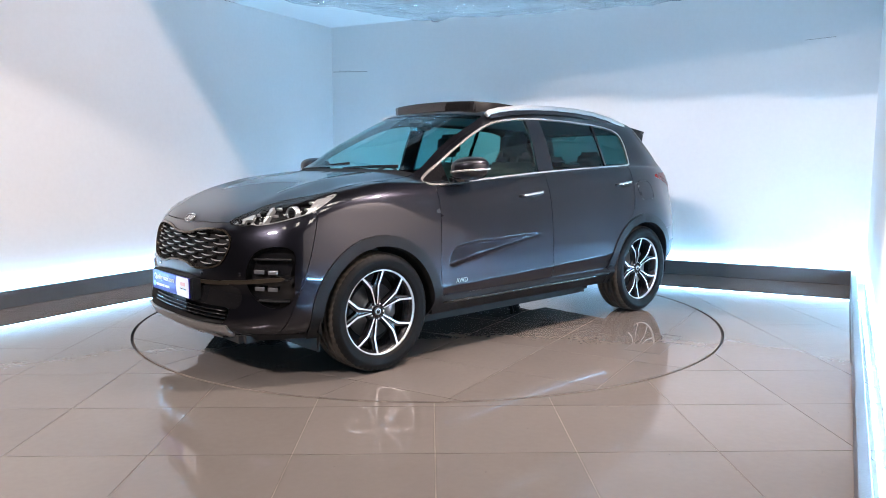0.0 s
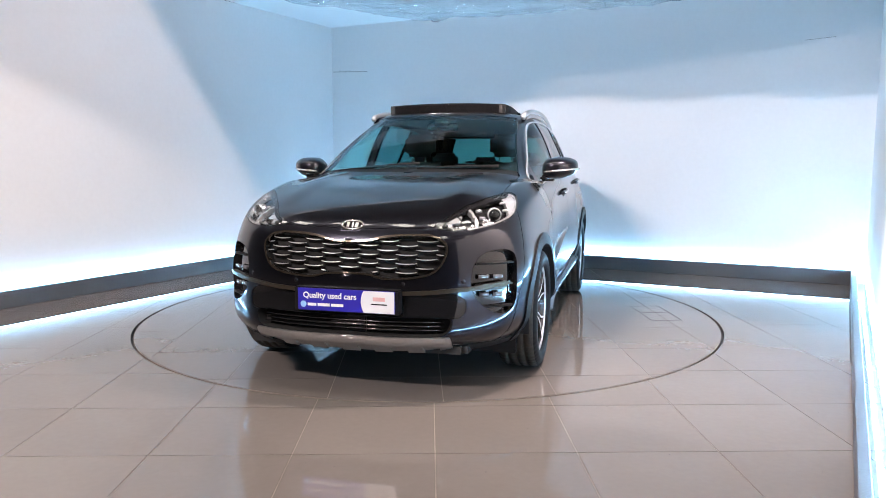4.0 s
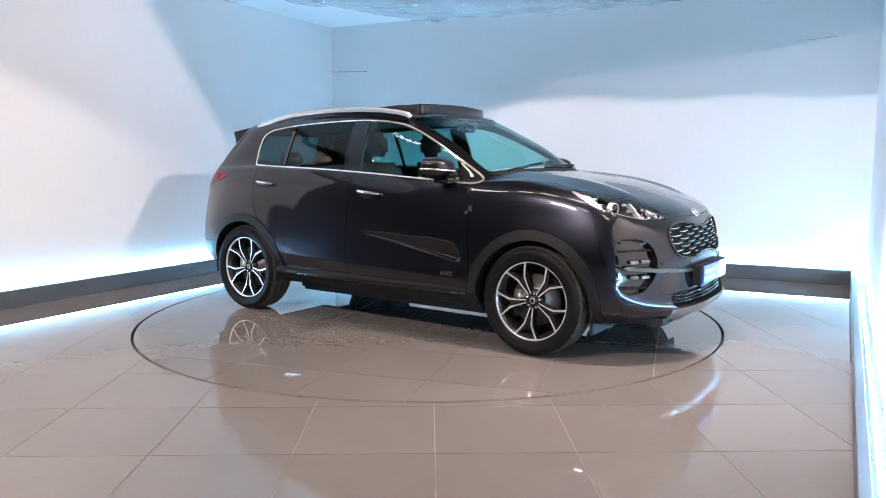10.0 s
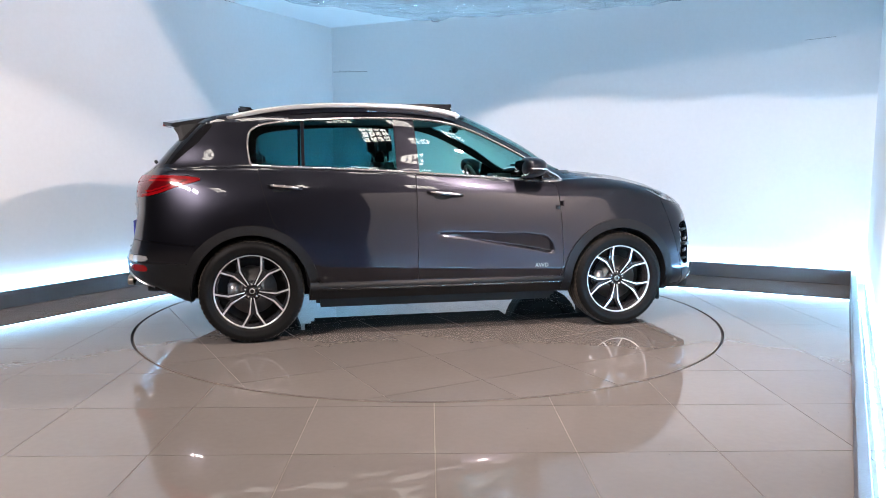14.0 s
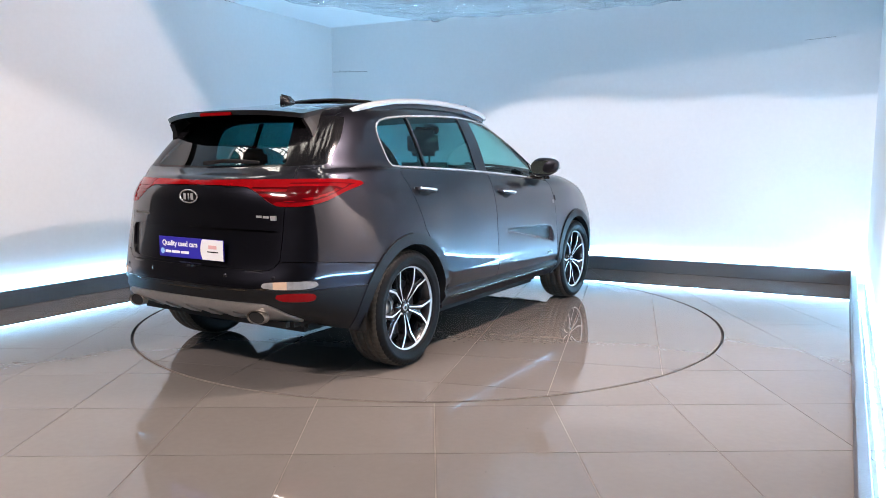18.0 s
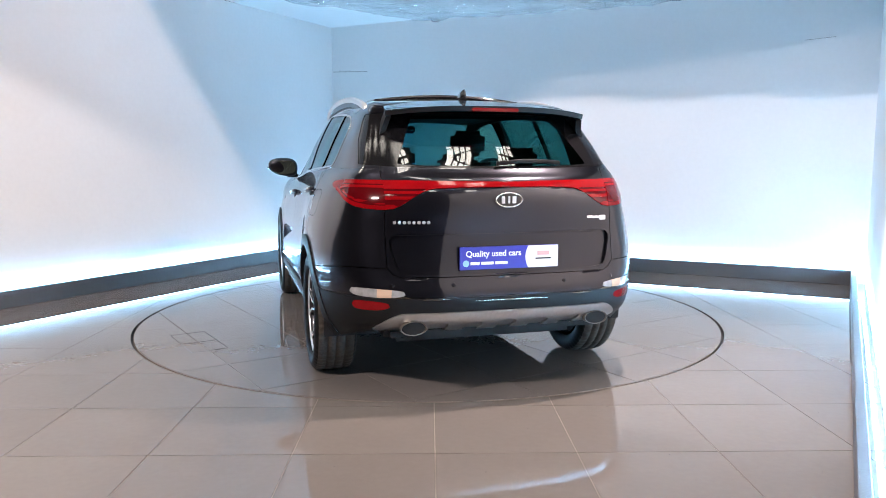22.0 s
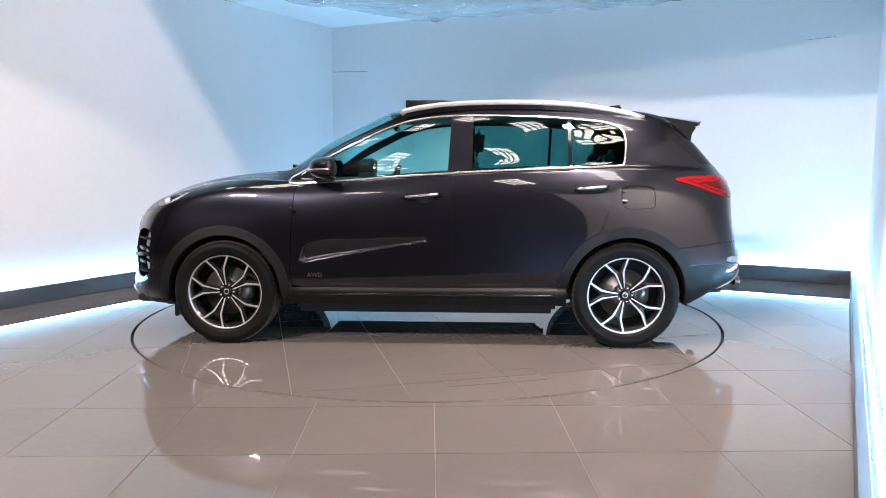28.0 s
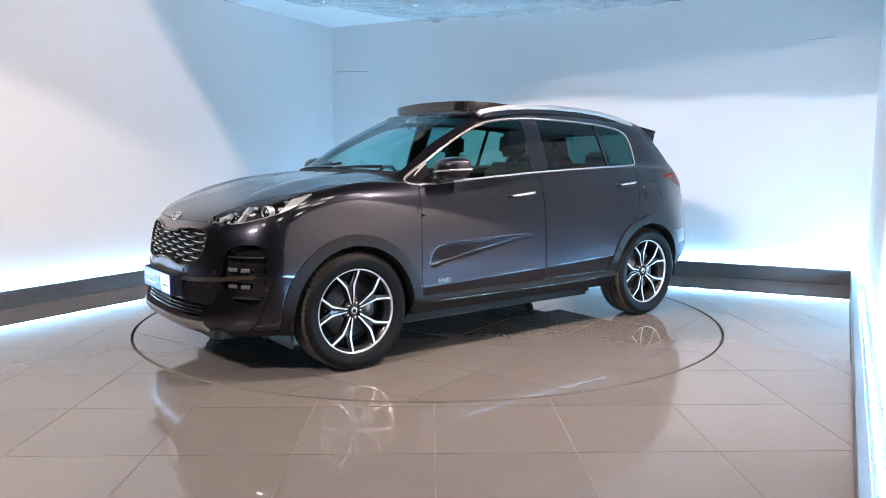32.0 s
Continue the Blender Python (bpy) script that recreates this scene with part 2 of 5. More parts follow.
def circle_cut(x0, y0, x1, y1, r, inside):
    """The outline of a tile x0..x1, y0..y1 kept inside or outside of a circle round the origin."""
    n = 24
    pts = []
    for (ax, ay), (bx, by) in (((x0, y0), (x1, y0)), ((x1, y0), (x1, y1)), ((x1, y1), (x0, y1)), ((x0, y1), (x0, y0))):
        for i in range(n):
            pts.append((ax + (bx - ax) * i / n, ay + (by - ay) * i / n))
    d = [math.hypot(*q) for q in pts]
    keep = [(q <= r) == inside for q in d]
    if all(keep):
        return [(x0, y0), (x1, y0), (x1, y1), (x0, y1)]
    if not any(keep):
        return []
    out = []
    m = len(pts)
    for i in range(m):
        j = (i + 1) % m
        if keep[i]:
            out.append(pts[i])
        if keep[i] != keep[j]:
            k = (r - d[i]) / (d[j] - d[i])
            q = (pts[i][0] + (pts[j][0] - pts[i][0]) * k, pts[i][1] + (pts[j][1] - pts[i][1]) * k)
            out.append(q)
    # lay points along the arc between the two crossings
    res = []
    m = len(out)
    for i in range(m):
        a, b = out[i], out[(i + 1) % m]
        res.append(a)
        if abs(math.hypot(*a) - r) < 2e-3 and abs(math.hypot(*b) - r) < 2e-3:
            t0, t1 = math.atan2(a[1], a[0]), math.atan2(b[1], b[0])
            dt = (t1 - t0 + math.pi) % (2 * math.pi) - math.pi
            if abs(dt) * r > 0.03:
                c = max(2, int(abs(dt) * r / 0.03))
                for s in range(1, c):
                    res.append((r * math.cos(t0 + dt * s / c), r * math.sin(t0 + dt * s / c)))
    return res


def tile_mesh(outline, top, depth=0.006):
    n = len(outline)
    vs = [(x, y, top) for x, y in outline] + [(x, y, top - depth) for x, y in outline]
    return mesh_of("tile", vs, [tuple(range(n))] + [(i, i + n, (i + 1) % n + n, (i + 1) % n) for i in range(n)])


floor = thing("floor", None, None, "", "floor", kind="structure")
ring = 96
rin = RING_R + 0.018
gv, gf = [], []
for k in range(ring):
    a = 2 * math.pi * k / ring
    gv.append((rin * math.cos(a), rin * math.sin(a), -0.0025))
for k in range(ring):
    a = 2 * math.pi * k / ring
    s = HX / max(abs(math.cos(a)), abs(math.sin(a)))
    gv.append((s * math.cos(a), s * math.sin(a), -0.0025))
gf = [(k, ring + k, ring + (k + 1) % ring, (k + 1) % ring) for k in range(ring)]
part("grout", mesh_of("grout", gv, gf), GROUT, floor, "thin dark grout between floor tiles")
part("gap_base", mesh_of("gap_base", [((RING_R + 0.05) * math.cos(k * 2 * math.pi / 64), (RING_R + 0.05) * math.sin(k * 2 * math.pi / 64), -0.03) for k in range(64)],
                         [tuple(range(64))]), STEEL_GAP, floor, "dark gap round the turntable")
tagged(floor, "polished greige porcelain floor tiles with fine dark joints")
far_v, far_f = [], []
full = None
JOINT = 0.0022
for i in range(-23, 24):
    for j in range(-23, 24):
        x0, y0 = 0.022 + i * T + JOINT, -2.905 + j * T + JOINT
        x1, y1 = x0 + T - 2 * JOINT, y0 + T - 2 * JOINT
        near = -4.4 < x0 < 4.4 and -4.6 < y0 < 4.0
        o = circle_cut(x0, y0, x1, y1, rin, False)
        if not o:
            continue
        if not near:
            b = len(far_v)
            far_v += [(x, y, 0.0) for x, y in o]
            far_f.append(tuple(range(b, b + len(o))))
            continue
        if len(o) == 4:
            if full is None:
                full = tile_mesh([(0, 0), (T - 2 * JOINT, 0), (T - 2 * JOINT, T - 2 * JOINT), (0, T - 2 * JOINT)], 0.0)
                full.materials.append(TILE)
            t = part("tile", full, None, floor)
            t.location = (x0, y0, random.uniform(-0.0002, 0.0002))
        else:
            part("tile", tile_mesh(o, 0.0), TILE, floor)
far = part("tiles_beyond", mesh_of("tiles_beyond", far_v, far_f), TILE, floor)
far["kind"] = "stuff"

# ---- turntable: a tiled disc flush with the floor ----
turntable = thing("turntable", None, None, "round tiled turntable flush with the polished floor", "turntable")
part("disc", mesh_of("disc", [(RING_R * math.cos(k * 2 * math.pi / 160), RING_R * math.sin(k * 2 * math.pi / 160), z) for z in (-0.0025, -0.025) for k in range(160)],
                     [tuple(range(160)), tuple(range(319, 159, -1))] + [(k, k + 160, (k + 1) % 160 + 160, (k + 1) % 160) for k in range(160)]), GROUT, turntable, "grouted disc edged by a dark steel rim")
TABLE_TURN = 17.2
for i in range(-5, 5):
    for j in range(-5, 5):
        x0, y0 = -0.012 + i * T + JOINT, 0.035 + j * T + JOINT
        o = circle_cut(x0, y0, x0 + T - 2 * JOINT, y0 + T - 2 * JOINT, RING_R - 0.004, True)
        if len(o) > 2:
            t = part("tile", tile_mesh(o, 0.0, 0.002), TILE, turntable)
            t.matrix_local = Matrix.Rotation(radians(TABLE_TURN), 4, "Z")

# outline of a small hatch let into the disc
hatch = part("hatch", bm_to("hatch", box_bm(-0.285, -0.120, 0.0004, 0.285, -0.1165, 0.0010)), STEEL_GAP, turntable, "thin dark outline of a floor hatch")
hatch.matrix_local = Matrix.Rotation(radians(TABLE_TURN), 4, "Z") @ Matrix.Translation((0.062, 1.838, 0))
for x0, y0, x1, y1 in ((-0.285, 0.1165, 0.285, 0.120), (-0.285, -0.12, -0.2815, 0.12), (0.2815, -0.12, 0.285, 0.12), (-0.02, -0.12, -0.017, 0.12)):
    part("hatch_edge", bm_to("hatch_edge", box_bm(x0, y0, 0.0004, x1, y1, 0.0012)), STEEL_GAP, hatch)

# ---- the dim hall behind the camera ----
for name, a, b in (("hall_wall_south", (-13, -13), (13, -13)), ("hall_wall_east", (13, -13), (13, 13)), ("hall_wall_north", (13, 13), (-13, 13)), ("hall_wall_west", (-13, 13), (-13, -13))):
    thing(name, bm_to(name, beam(Vector((*b, 0)), Vector((*a, 0)), 0.2, 0, 6.6)), HALL, "dim brown clad hall wall", "wall", kind="structure")
thing("hall_ceiling", bm_to("hall_ceiling", box_bm(-13.2, -13.2, 6.4, 13.2, 13.2, 6.6)), HALL, "dim brown hall roof", "ceiling", kind="structure")

# barred skylights in the hall roof
GRIT = surface("grit", (0.05, 0.045, 0.04), 0.8, stain=0.2)
BAR = surface("skylight_bar", (0.05, 0.045, 0.04), 0.6, stain=0.1)
for x, y in ((-6.6, 1.3), (-5.4, 0.0), (-4.1, -0.95), (-2.7, -1.75), (-1.4, -2.3), (-0.1, -2.75), (1.25, -2.5), (2.7, -2.1), (1.05, -4.2), (2.25, -4.4), (-2.4, -6.6), (0.4, -6.8), (3.0, -7.0)):
    sky = thing("skylight", bm_to("skylight", box_bm(-0.28, -0.45, 0, 0.28, 0.45, 0.03)), SKYLIGHT, "bright barred skylight in the hall roof", "skylight", "skylights in the hall roof")
    sky.matrix_world = pose(x, y, 6.37, 0, 0, 24)
    for i in range(3):
        part("glazing_bar", bm_to("bar", box_bm(-0.16 + i * 0.14, -0.45, -0.03, -0.125 + i * 0.14, 0.45, -0.004)), BAR, sky)
    for j in range(3):
        part("glazing_bar", bm_to("bar", box_bm(-0.28, -0.25 + j * 0.23, -0.032, 0.28, -0.215 + j * 0.23, -0.006)), BAR, sky)

# unseen barred frames, added to break up the hall lights' mirror images
for eye, target in [(q, HALL_AIM) for q in FRONT_LAMPS]:
    w, h = 0.42, 0.32
    grid = thing("added_bars", bm_to("grid", box_bm(-w / 2 - 0.05, h / 2, -0.05, w / 2 + 0.05, h / 2 + 0.04, 0.03)), BAR, "unseen barred frame added to break up a hall light's reflection", "light frame", "hall light frames")
    grid.matrix_world = look(eye, target)
    part("frame_side", bm_to("bar", box_bm(-w / 2 - 0.05, -h / 2 - 0.04, -0.05, w / 2 + 0.05, -h / 2, 0.03)), BAR, grid)
    for i in range(4):
        x = -w / 2 + w * i / 3
        part("glazing_bar", bm_to("bar", box_bm(x - 0.012, -h / 2, -0.05, x + 0.012, h / 2, -0.02)), BAR, grid)
    part("hanger", bm_to("bar", box_bm(-0.01, h / 2 + 0.04, -0.01, 0.01, max(h / 2 + 0.06, (6.38 - eye[2]) / math.cos(math.atan2(eye[2] - target[2], math.hypot(eye[0] - target[0], eye[1] - target[1])))), 0.01)), BAR, grid)

# spotlight: a black can on a rod, tilted so that its beam keeps off the back wall
aim = look(SPOT, SPOT + Vector((-0.558, -0.560, -0.613)))
can_bm = bmesh.new()
can_prof = [(0.0, 0.07), (0.055, 0.07), (0.060, 0.08), (0.060, 0.20), (0.035, 0.23), (0.0, 0.23)]
rows_ = [[can_bm.verts.new((r * math.cos(k * math.pi / 12), r * math.sin(k * math.pi / 12), z)) for k in range(24)] for r, z in can_prof]
for i in range(len(rows_) - 1):
    for k in range(24):
        quad = (rows_[i][k], rows_[i][(k + 1) % 24], rows_[i + 1][(k + 1) % 24], rows_[i + 1][k])
        can_bm.faces.new(quad)
bmesh.ops.remove_doubles(can_bm, verts=can_bm.verts, dist=1e-5)
spot_can = thing("spotlight", bm_to("spotlight", can_bm), BAR, "small black spotlight hung over the booth", "spotlight")
spot_can.matrix_world = aim
rod_bm = box_bm(SPOT.x + 0.095, SPOT.y - 0.115, 2.79, SPOT.x + 0.115, SPOT.y - 0.095, 6.40, 0.003)
bmesh.ops.transform(rod_bm, matrix=aim.inverted(), verts=rod_bm.verts)
part("drop_rod", rod_bm, BAR, spot_can, "thin black drop rod")
# scuffs on the back wall, grit on the floor
back_wall = bpy.data.objects["wall_back"]
SCUFF = surface("scuff", (0.42, 0.41, 0.40), 0.7, stain=0.3, stain_scale=12)
w_dir = (inner[2] - inner[1]).normalized()
for s, n, z, h in ((0.02, 0.55, 2.438, 0.009), (0.12, 0.20, 2.446, 0.006), (5.80, 0.28, 2.44, 0.005)):
    a = inner[1] + w_dir * s
    o = part("scuff", bm_to("scuff", box_bm(0, -0.0012, 0, n, 0.0, h)), SCUFF, back_wall, "faint scuff line")
    o.matrix_local = Matrix.Translation((a.x, a.y, z)) @ Matrix.Rotation(math.atan2(w_dir.y, w_dir.x), 4, "Z") @ Matrix.Rotation(radians(2.6 if s < 1 else -3.0), 4, "Y")
gv, gf = [], []
for k in range(46):
    x, y, r = random.uniform(-3.2, 2.2), random.uniform(-4.4, -2.3), random.uniform(0.0015, 0.0042)
    b = len(gv)
    gv += [(x + r * random.uniform(0.6, 1.3) * math.cos(q * math.pi / 3), y + r * math.sin(q * math.pi / 3), 0.0004) for q in range(6)] + [(x, y, 0.0004 + r * 0.5)]
    gf += [(b + q, b + (q + 1) % 6, b + 6) for q in range(6)]
thing("floor_grit", mesh_of("floor_grit", gv, gf), GRIT, "scattered dark grit on the polished floor", "grit", kind="stuff")

# thin plastic sheet slung under the booth ceiling
sv, sf = [], []
SN, SM = 60, 60
for i in range(SN + 1):
    for j in range(SM + 1):
        u, w = i / SN, j / SM
        a = Vector((-1.75, 1.75, 0)).lerp(Vector((-0.10, 3.10, 0)), w)
        b = Vector((2.7, -1.0, 0)).lerp(Vector((4.05, 1.30, 0)), w)
        q = a.lerp(b, u)
        k = Vector((q.x * 1.7, q.y * 2.6, 0.3))
        z = 2.872 + 0.040 * noise.noise(k) + 0.030 * noise.noise(k * 3.1) + 0.016 * abs(noise.noise(k * 6.0))
        sv.append((q.x, q.y, min(z, 2.955)))
sf = [(i * (SM + 1) + j, i * (SM + 1) + j + 1, (i + 1) * (SM + 1) + j + 1, (i + 1) * (SM + 1) + j) for i in range(SN) for j in range(SM)]
sheet = thing("plastic_sheet", mesh_of("plastic_sheet", sv, sf, False), FOIL, "crumpled clear plastic sheet slung under the ceiling", "sheet")
sheet.modifiers.new("solid", "SOLIDIFY").thickness = 0.002
clip_bm = box_bm(-0.05, -0.03, -0.03, 0.05, 0.03, 0.0, 0.01)
box_bm(-0.09, -0.012, -0.012, -0.04, 0.012, 0.02, 0.004, 2, clip_bm)
clip = thing("sheet_clip", bm_to("sheet_clip", clip_bm), STEEL_GAP, "small dark clip holding the plastic sheet", "clip")
clip.matrix_world = pose(0.08, 3.03, 2.90, 0, 0, 20)

# ---- car: one smooth skin, laid over rings of guide points, cut into panels ----
# stations run from the nose round the left side to the tail
RING_DATA = (
    # x, y, z along fourteen stations; lowest edge first, roof spine last
    ((2.1, 2.08, 1.97, 1.74, 1.335, 0.82, 0.3, -0.24, -0.8, -1.335, -1.72, -1.96, -2.06, -2.08),
     (0.0, 0.36, 0.64, 0.8, 0.85, 0.84, 0.835, 0.835, 0.84, 0.85, 0.83, 0.66, 0.38, 0.0),
     (0.235, 0.24, 0.245, 0.255, 0.27, 0.275, 0.275, 0.275, 0.275, 0.275, 0.29, 0.36, 0.37, 0.37)),
    ((2.2, 2.175, 2.048, 1.815, 1.335, 0.82, 0.3, -0.24, -0.8, -1.335, -1.76, -2.06, -2.18, -2.2),
     (0.0, 0.38, 0.67, 0.855, 0.918, 0.924, 0.926, 0.926, 0.924, 0.918, 0.875, 0.7, 0.4, 0.0),
     (0.325, 0.325, 0.335, 0.36, 0.38, 0.38, 0.38, 0.38, 0.38, 0.38, 0.4, 0.43, 0.44, 0.44)),
    ((2.165, 2.14, 2.032, 1.818, 1.335, 0.82, 0.3, -0.24, -0.8, -1.335, -1.77, -2.09, -2.205, -2.225),
     (0.0, 0.38, 0.67, 0.865, 0.928, 0.926, 0.926, 0.926, 0.927, 0.942, 0.9, 0.715, 0.41, 0.0),
     (0.5, 0.5, 0.5, 0.51, 0.53, 0.53, 0.52, 0.52, 0.53, 0.53, 0.54, 0.55, 0.56, 0.56)),
    ((2.152, 2.127, 2.022, 1.813, 1.335, 0.82, 0.3, -0.24, -0.8, -1.335, -1.76, -2.06, -2.165, -2.185),
     (0.0, 0.38, 0.67, 0.862, 0.921, 0.918, 0.917, 0.917, 0.922, 0.943, 0.905, 0.735, 0.41, 0.0),
     (0.67, 0.67, 0.67, 0.68, 0.7, 0.69, 0.68, 0.68, 0.69, 0.7, 0.7, 0.69, 0.68, 0.68)),
    ((2.105, 2.08, 1.96, 1.762, 1.335, 0.82, 0.3, -0.24, -0.8, -1.335, -1.74, -2.03, -2.14, -2.165),
     (0.0, 0.38, 0.67, 0.828, 0.89, 0.904, 0.904, 0.905, 0.906, 0.925, 0.88, 0.73, 0.4, 0.0),
     (0.845, 0.845, 0.86, 0.87, 0.88, 0.86, 0.85, 0.86, 0.87, 0.88, 0.87, 0.86, 0.85, 0.85)),
    ((1.952, 1.927, 1.826, 1.654, 1.3, 0.82, 0.3, -0.24, -0.8, -1.335, -1.72, -2.0, -2.13, -2.165),
     (0.0, 0.38, 0.64, 0.79, 0.858, 0.87, 0.875, 0.877, 0.88, 0.88, 0.835, 0.715, 0.4, 0.0),
     (0.967, 0.967, 0.978, 0.995, 1.02, 1.0, 1.0, 1.01, 1.02, 1.03, 1.03, 1.03, 1.03, 1.03)),
    ((1.55, 1.54, 1.48, 1.4, 1.2, 0.83, 0.3, -0.24, -0.8, -1.335, -1.75, -1.94, -2.08, -2.12),
     (0.0, 0.38, 0.61, 0.728, 0.785, 0.812, 0.825, 0.83, 0.828, 0.808, 0.775, 0.695, 0.4, 0.0),
     (1.095, 1.09, 1.083, 1.086, 1.098, 1.088, 1.1, 1.13, 1.15, 1.165, 1.15, 1.14, 1.13, 1.13)),
    ((1.03, 1.02, 0.98, 0.94, 0.9, 0.8, 0.3, -0.24, -0.8, -1.3, -1.72, -1.92, -2.01, -2.05),
     (0.0, 0.38, 0.58, 0.67, 0.72, 0.765, 0.787, 0.795, 0.792, 0.768, 0.735, 0.66, 0.4, 0.0),
     (1.175, 1.172, 1.165, 1.152, 1.138, 1.12, 1.145, 1.178, 1.203, 1.215, 1.21, 1.2, 1.19, 1.185)),
    ((0.72, 0.71, 0.66, 0.6, 0.54, 0.47, 0.15, -0.24, -0.75, -1.22, -1.62, -1.8, -1.87, -1.91),
     (0.0, 0.36, 0.52, 0.6, 0.635, 0.665, 0.705, 0.72, 0.717, 0.7, 0.684, 0.612, 0.38, 0.0),
     (1.365, 1.36, 1.355, 1.35, 1.35, 1.355, 1.37, 1.38, 1.38, 1.37, 1.36, 1.355, 1.35, 1.35)),
    ((0.28, 0.27, 0.23, 0.17, 0.1, 0.02, -0.12, -0.35, -0.75, -1.12, -1.48, -1.63, -1.71, -1.74),
     (0.0, 0.34, 0.47, 0.53, 0.56, 0.58, 0.6, 0.615, 0.615, 0.6, 0.59, 0.552, 0.35, 0.0),
     (1.575, 1.572, 1.562, 1.555, 1.55, 1.55, 1.556, 1.562, 1.562, 1.555, 1.54, 1.518, 1.508, 1.508)),
    ((0.15, 0.14, 0.1, 0.06, 0.0, -0.06, -0.18, -0.38, -0.73, -1.05, -1.3, -1.5, -1.58, -1.6),
     (0.0, 0.27, 0.37, 0.41, 0.44, 0.46, 0.475, 0.49, 0.485, 0.47, 0.45, 0.4, 0.26, 0.0),
     (1.598, 1.596, 1.594, 1.592, 1.592, 1.592, 1.596, 1.602, 1.602, 1.596, 1.584, 1.567, 1.56, 1.558)),
    ((0.0, -0.02, -0.05, -0.08, -0.12, -0.17, -0.26, -0.42, -0.72, -1.0, -1.2, -1.36, -1.42, -1.44),
     (0.0, 0.0, 0.0, 0.0, 0.0, 0.0, 0.0, 0.0, 0.0, 0.0, 0.0, 0.0, 0.0, 0.0),
     (1.612, 1.613, 1.614, 1.615, 1.616, 1.617, 1.62, 1.624, 1.624, 1.616, 1.604, 1.59, 1.584, 1.583)),
)


def spline_rows(P, before, after, n):
    """Catmull-Rom through the rows of P, n steps a span, with the given rows before and after."""
    Q = np.concatenate([before[None], P, after[None]])
    out, par = [], []
    for i in range(len(P) - 1):
        a, b, c, d = Q[i:i + 4]
        for k in range(n):
            t = k / n
            out.append(0.5 * (2 * b + (c - a) * t + (2 * a - 5 * b + 4 * c - d) * t * t + (3 * b - a - 3 * c + d) * t ** 3))
            par.append(i + t)
    out.append(P[-1])
    par.append(len(P) - 1.0)
    return np.array(out), np.array(par)


def body_skin(ns=12, nv=9):
    """Left half of the car's skin: columns x, y, z, station, ring, and its quads."""
    C = np.array(RING_DATA).transpose(2, 0, 1)
    flip = np.array([1, -1, 1.0])
    A, sp = spline_rows(C, C[1] * flip, C[-2] * flip, ns)
    B = A.transpose(1, 0, 2)
    G, vp = spline_rows(B, 2 * B[0] - B[1], B[-2] * flip, nv)
    nvv, nss = G.shape[:2]
    S, V = np.meshgrid(sp, vp)
    D = np.concatenate([G, S[..., None], V[..., None]], -1).reshape(-1, 5)
    x = D[:, 0]
    # bonnet: two raised pleats
    hood = np.clip((D[:, 4] - 5.0) / 0.5, 0, 1) * np.clip((7.0 - D[:, 4]) / 0.4, 0, 1) * (D[:, 3] < 4.5)
    line = 0.36 + 0.10 * np.clip((x - 1.0) / 1.0, 0, 1)
    D[:, 2] += hood * 0.016 / (1 + np.exp(-(D[:, 1] - line) / 0.024)) * np.clip((0.66 - D[:, 1]) / 0.16, 0, 1)
    quads = [(r * nss + c, r * nss + c + 1, (r + 1) * nss + c + 1, (r + 1) * nss + c) for r in range(nvv - 1) for c in range(nss - 1)]
    D[:, 1] = np.where(np.abs(D[:, 1]) < 1e-6, 0, D[:, 1])
    return D, quads


class Skin:
    """A piece of skin: vertex columns and faces."""

    def __init__(self, D, F):
        self.D, self.F = D, F


def carve(sk, g):
    """Cut a skin along g = 0: the piece where g >= 0 and the piece where g < 0."""
    D = sk.D
    v = g(D)
    v = np.where(np.abs(v) < 1e-6, 1e-6, v)
    pos = v >= 0
    extra, made, keep, drop = [], {}, [], []
    n = len(D)

    def cross(i, j):
        key = (i, j) if i < j else (j, i)
        if key not in made:
            a, b = key
            t = v[a] / (v[a] - v[b])
            extra.append(D[a] + (D[b] - D[a]) * t)
            made[key] = n + len(extra) - 1
        return made[key]

    for f in sk.F:
        s = [pos[i] for i in f]
        if all(s):
            keep.append(f)
        elif not any(s):
            drop.append(f)
        else:
            a, b = [], []
            for k, i in enumerate(f):
                j = f[(k + 1) % len(f)]
                (a if pos[i] else b).append(i)
                if pos[i] != pos[j]:
                    c = cross(i, j)
                    a.append(c)
                    b.append(c)
            if len(a) > 2:
                keep.append(tuple(a))
            if len(b) > 2:
                drop.append(tuple(b))
    DD = np.concatenate([D, np.array(extra)]) if extra else D
    return Skin(DD, keep), Skin(DD, drop)


def joined(*skins):
    D, F, n = [], [], 0
    for s in skins:
        D.append(s.D)
        F += [tuple(i + n for i in f) for f in s.F]
        n += len(s.D)
    return Skin(np.concatenate(D), F)


def inside_poly(pts, u, w, grow=0.0, round_to=0.0):
    """A cut: signed distance to the inside of a polygon in the plane of the two functions u and w of the skin's columns."""
    P = np.array(pts, float)

    def g(D):
        U, W = u(D), w(D)
        best = np.full(len(D), 1e9)
        ins = np.zeros(len(D), bool)
        for i in range(len(P)):
            (ax, ay), (bx, by) = P[i], P[(i + 1) % len(P)]
            ex, ey = bx - ax, by - ay
            t = np.clip(((U - ax) * ex + (W - ay) * ey) / (ex * ex + ey * ey), 0, 1)
            best = np.minimum(best, np.hypot(U - ax - t * ex, W - ay - t * ey))
            with np.errstate(divide="ignore", invalid="ignore"):
                hit = ((ay > W) != (by > W)) & (U < (bx - ax) * (W - ay) / (by - ay if by != ay else 1e-9) + ax)
            ins ^= hit
        return np.where(ins, best, -best) + grow
    return g


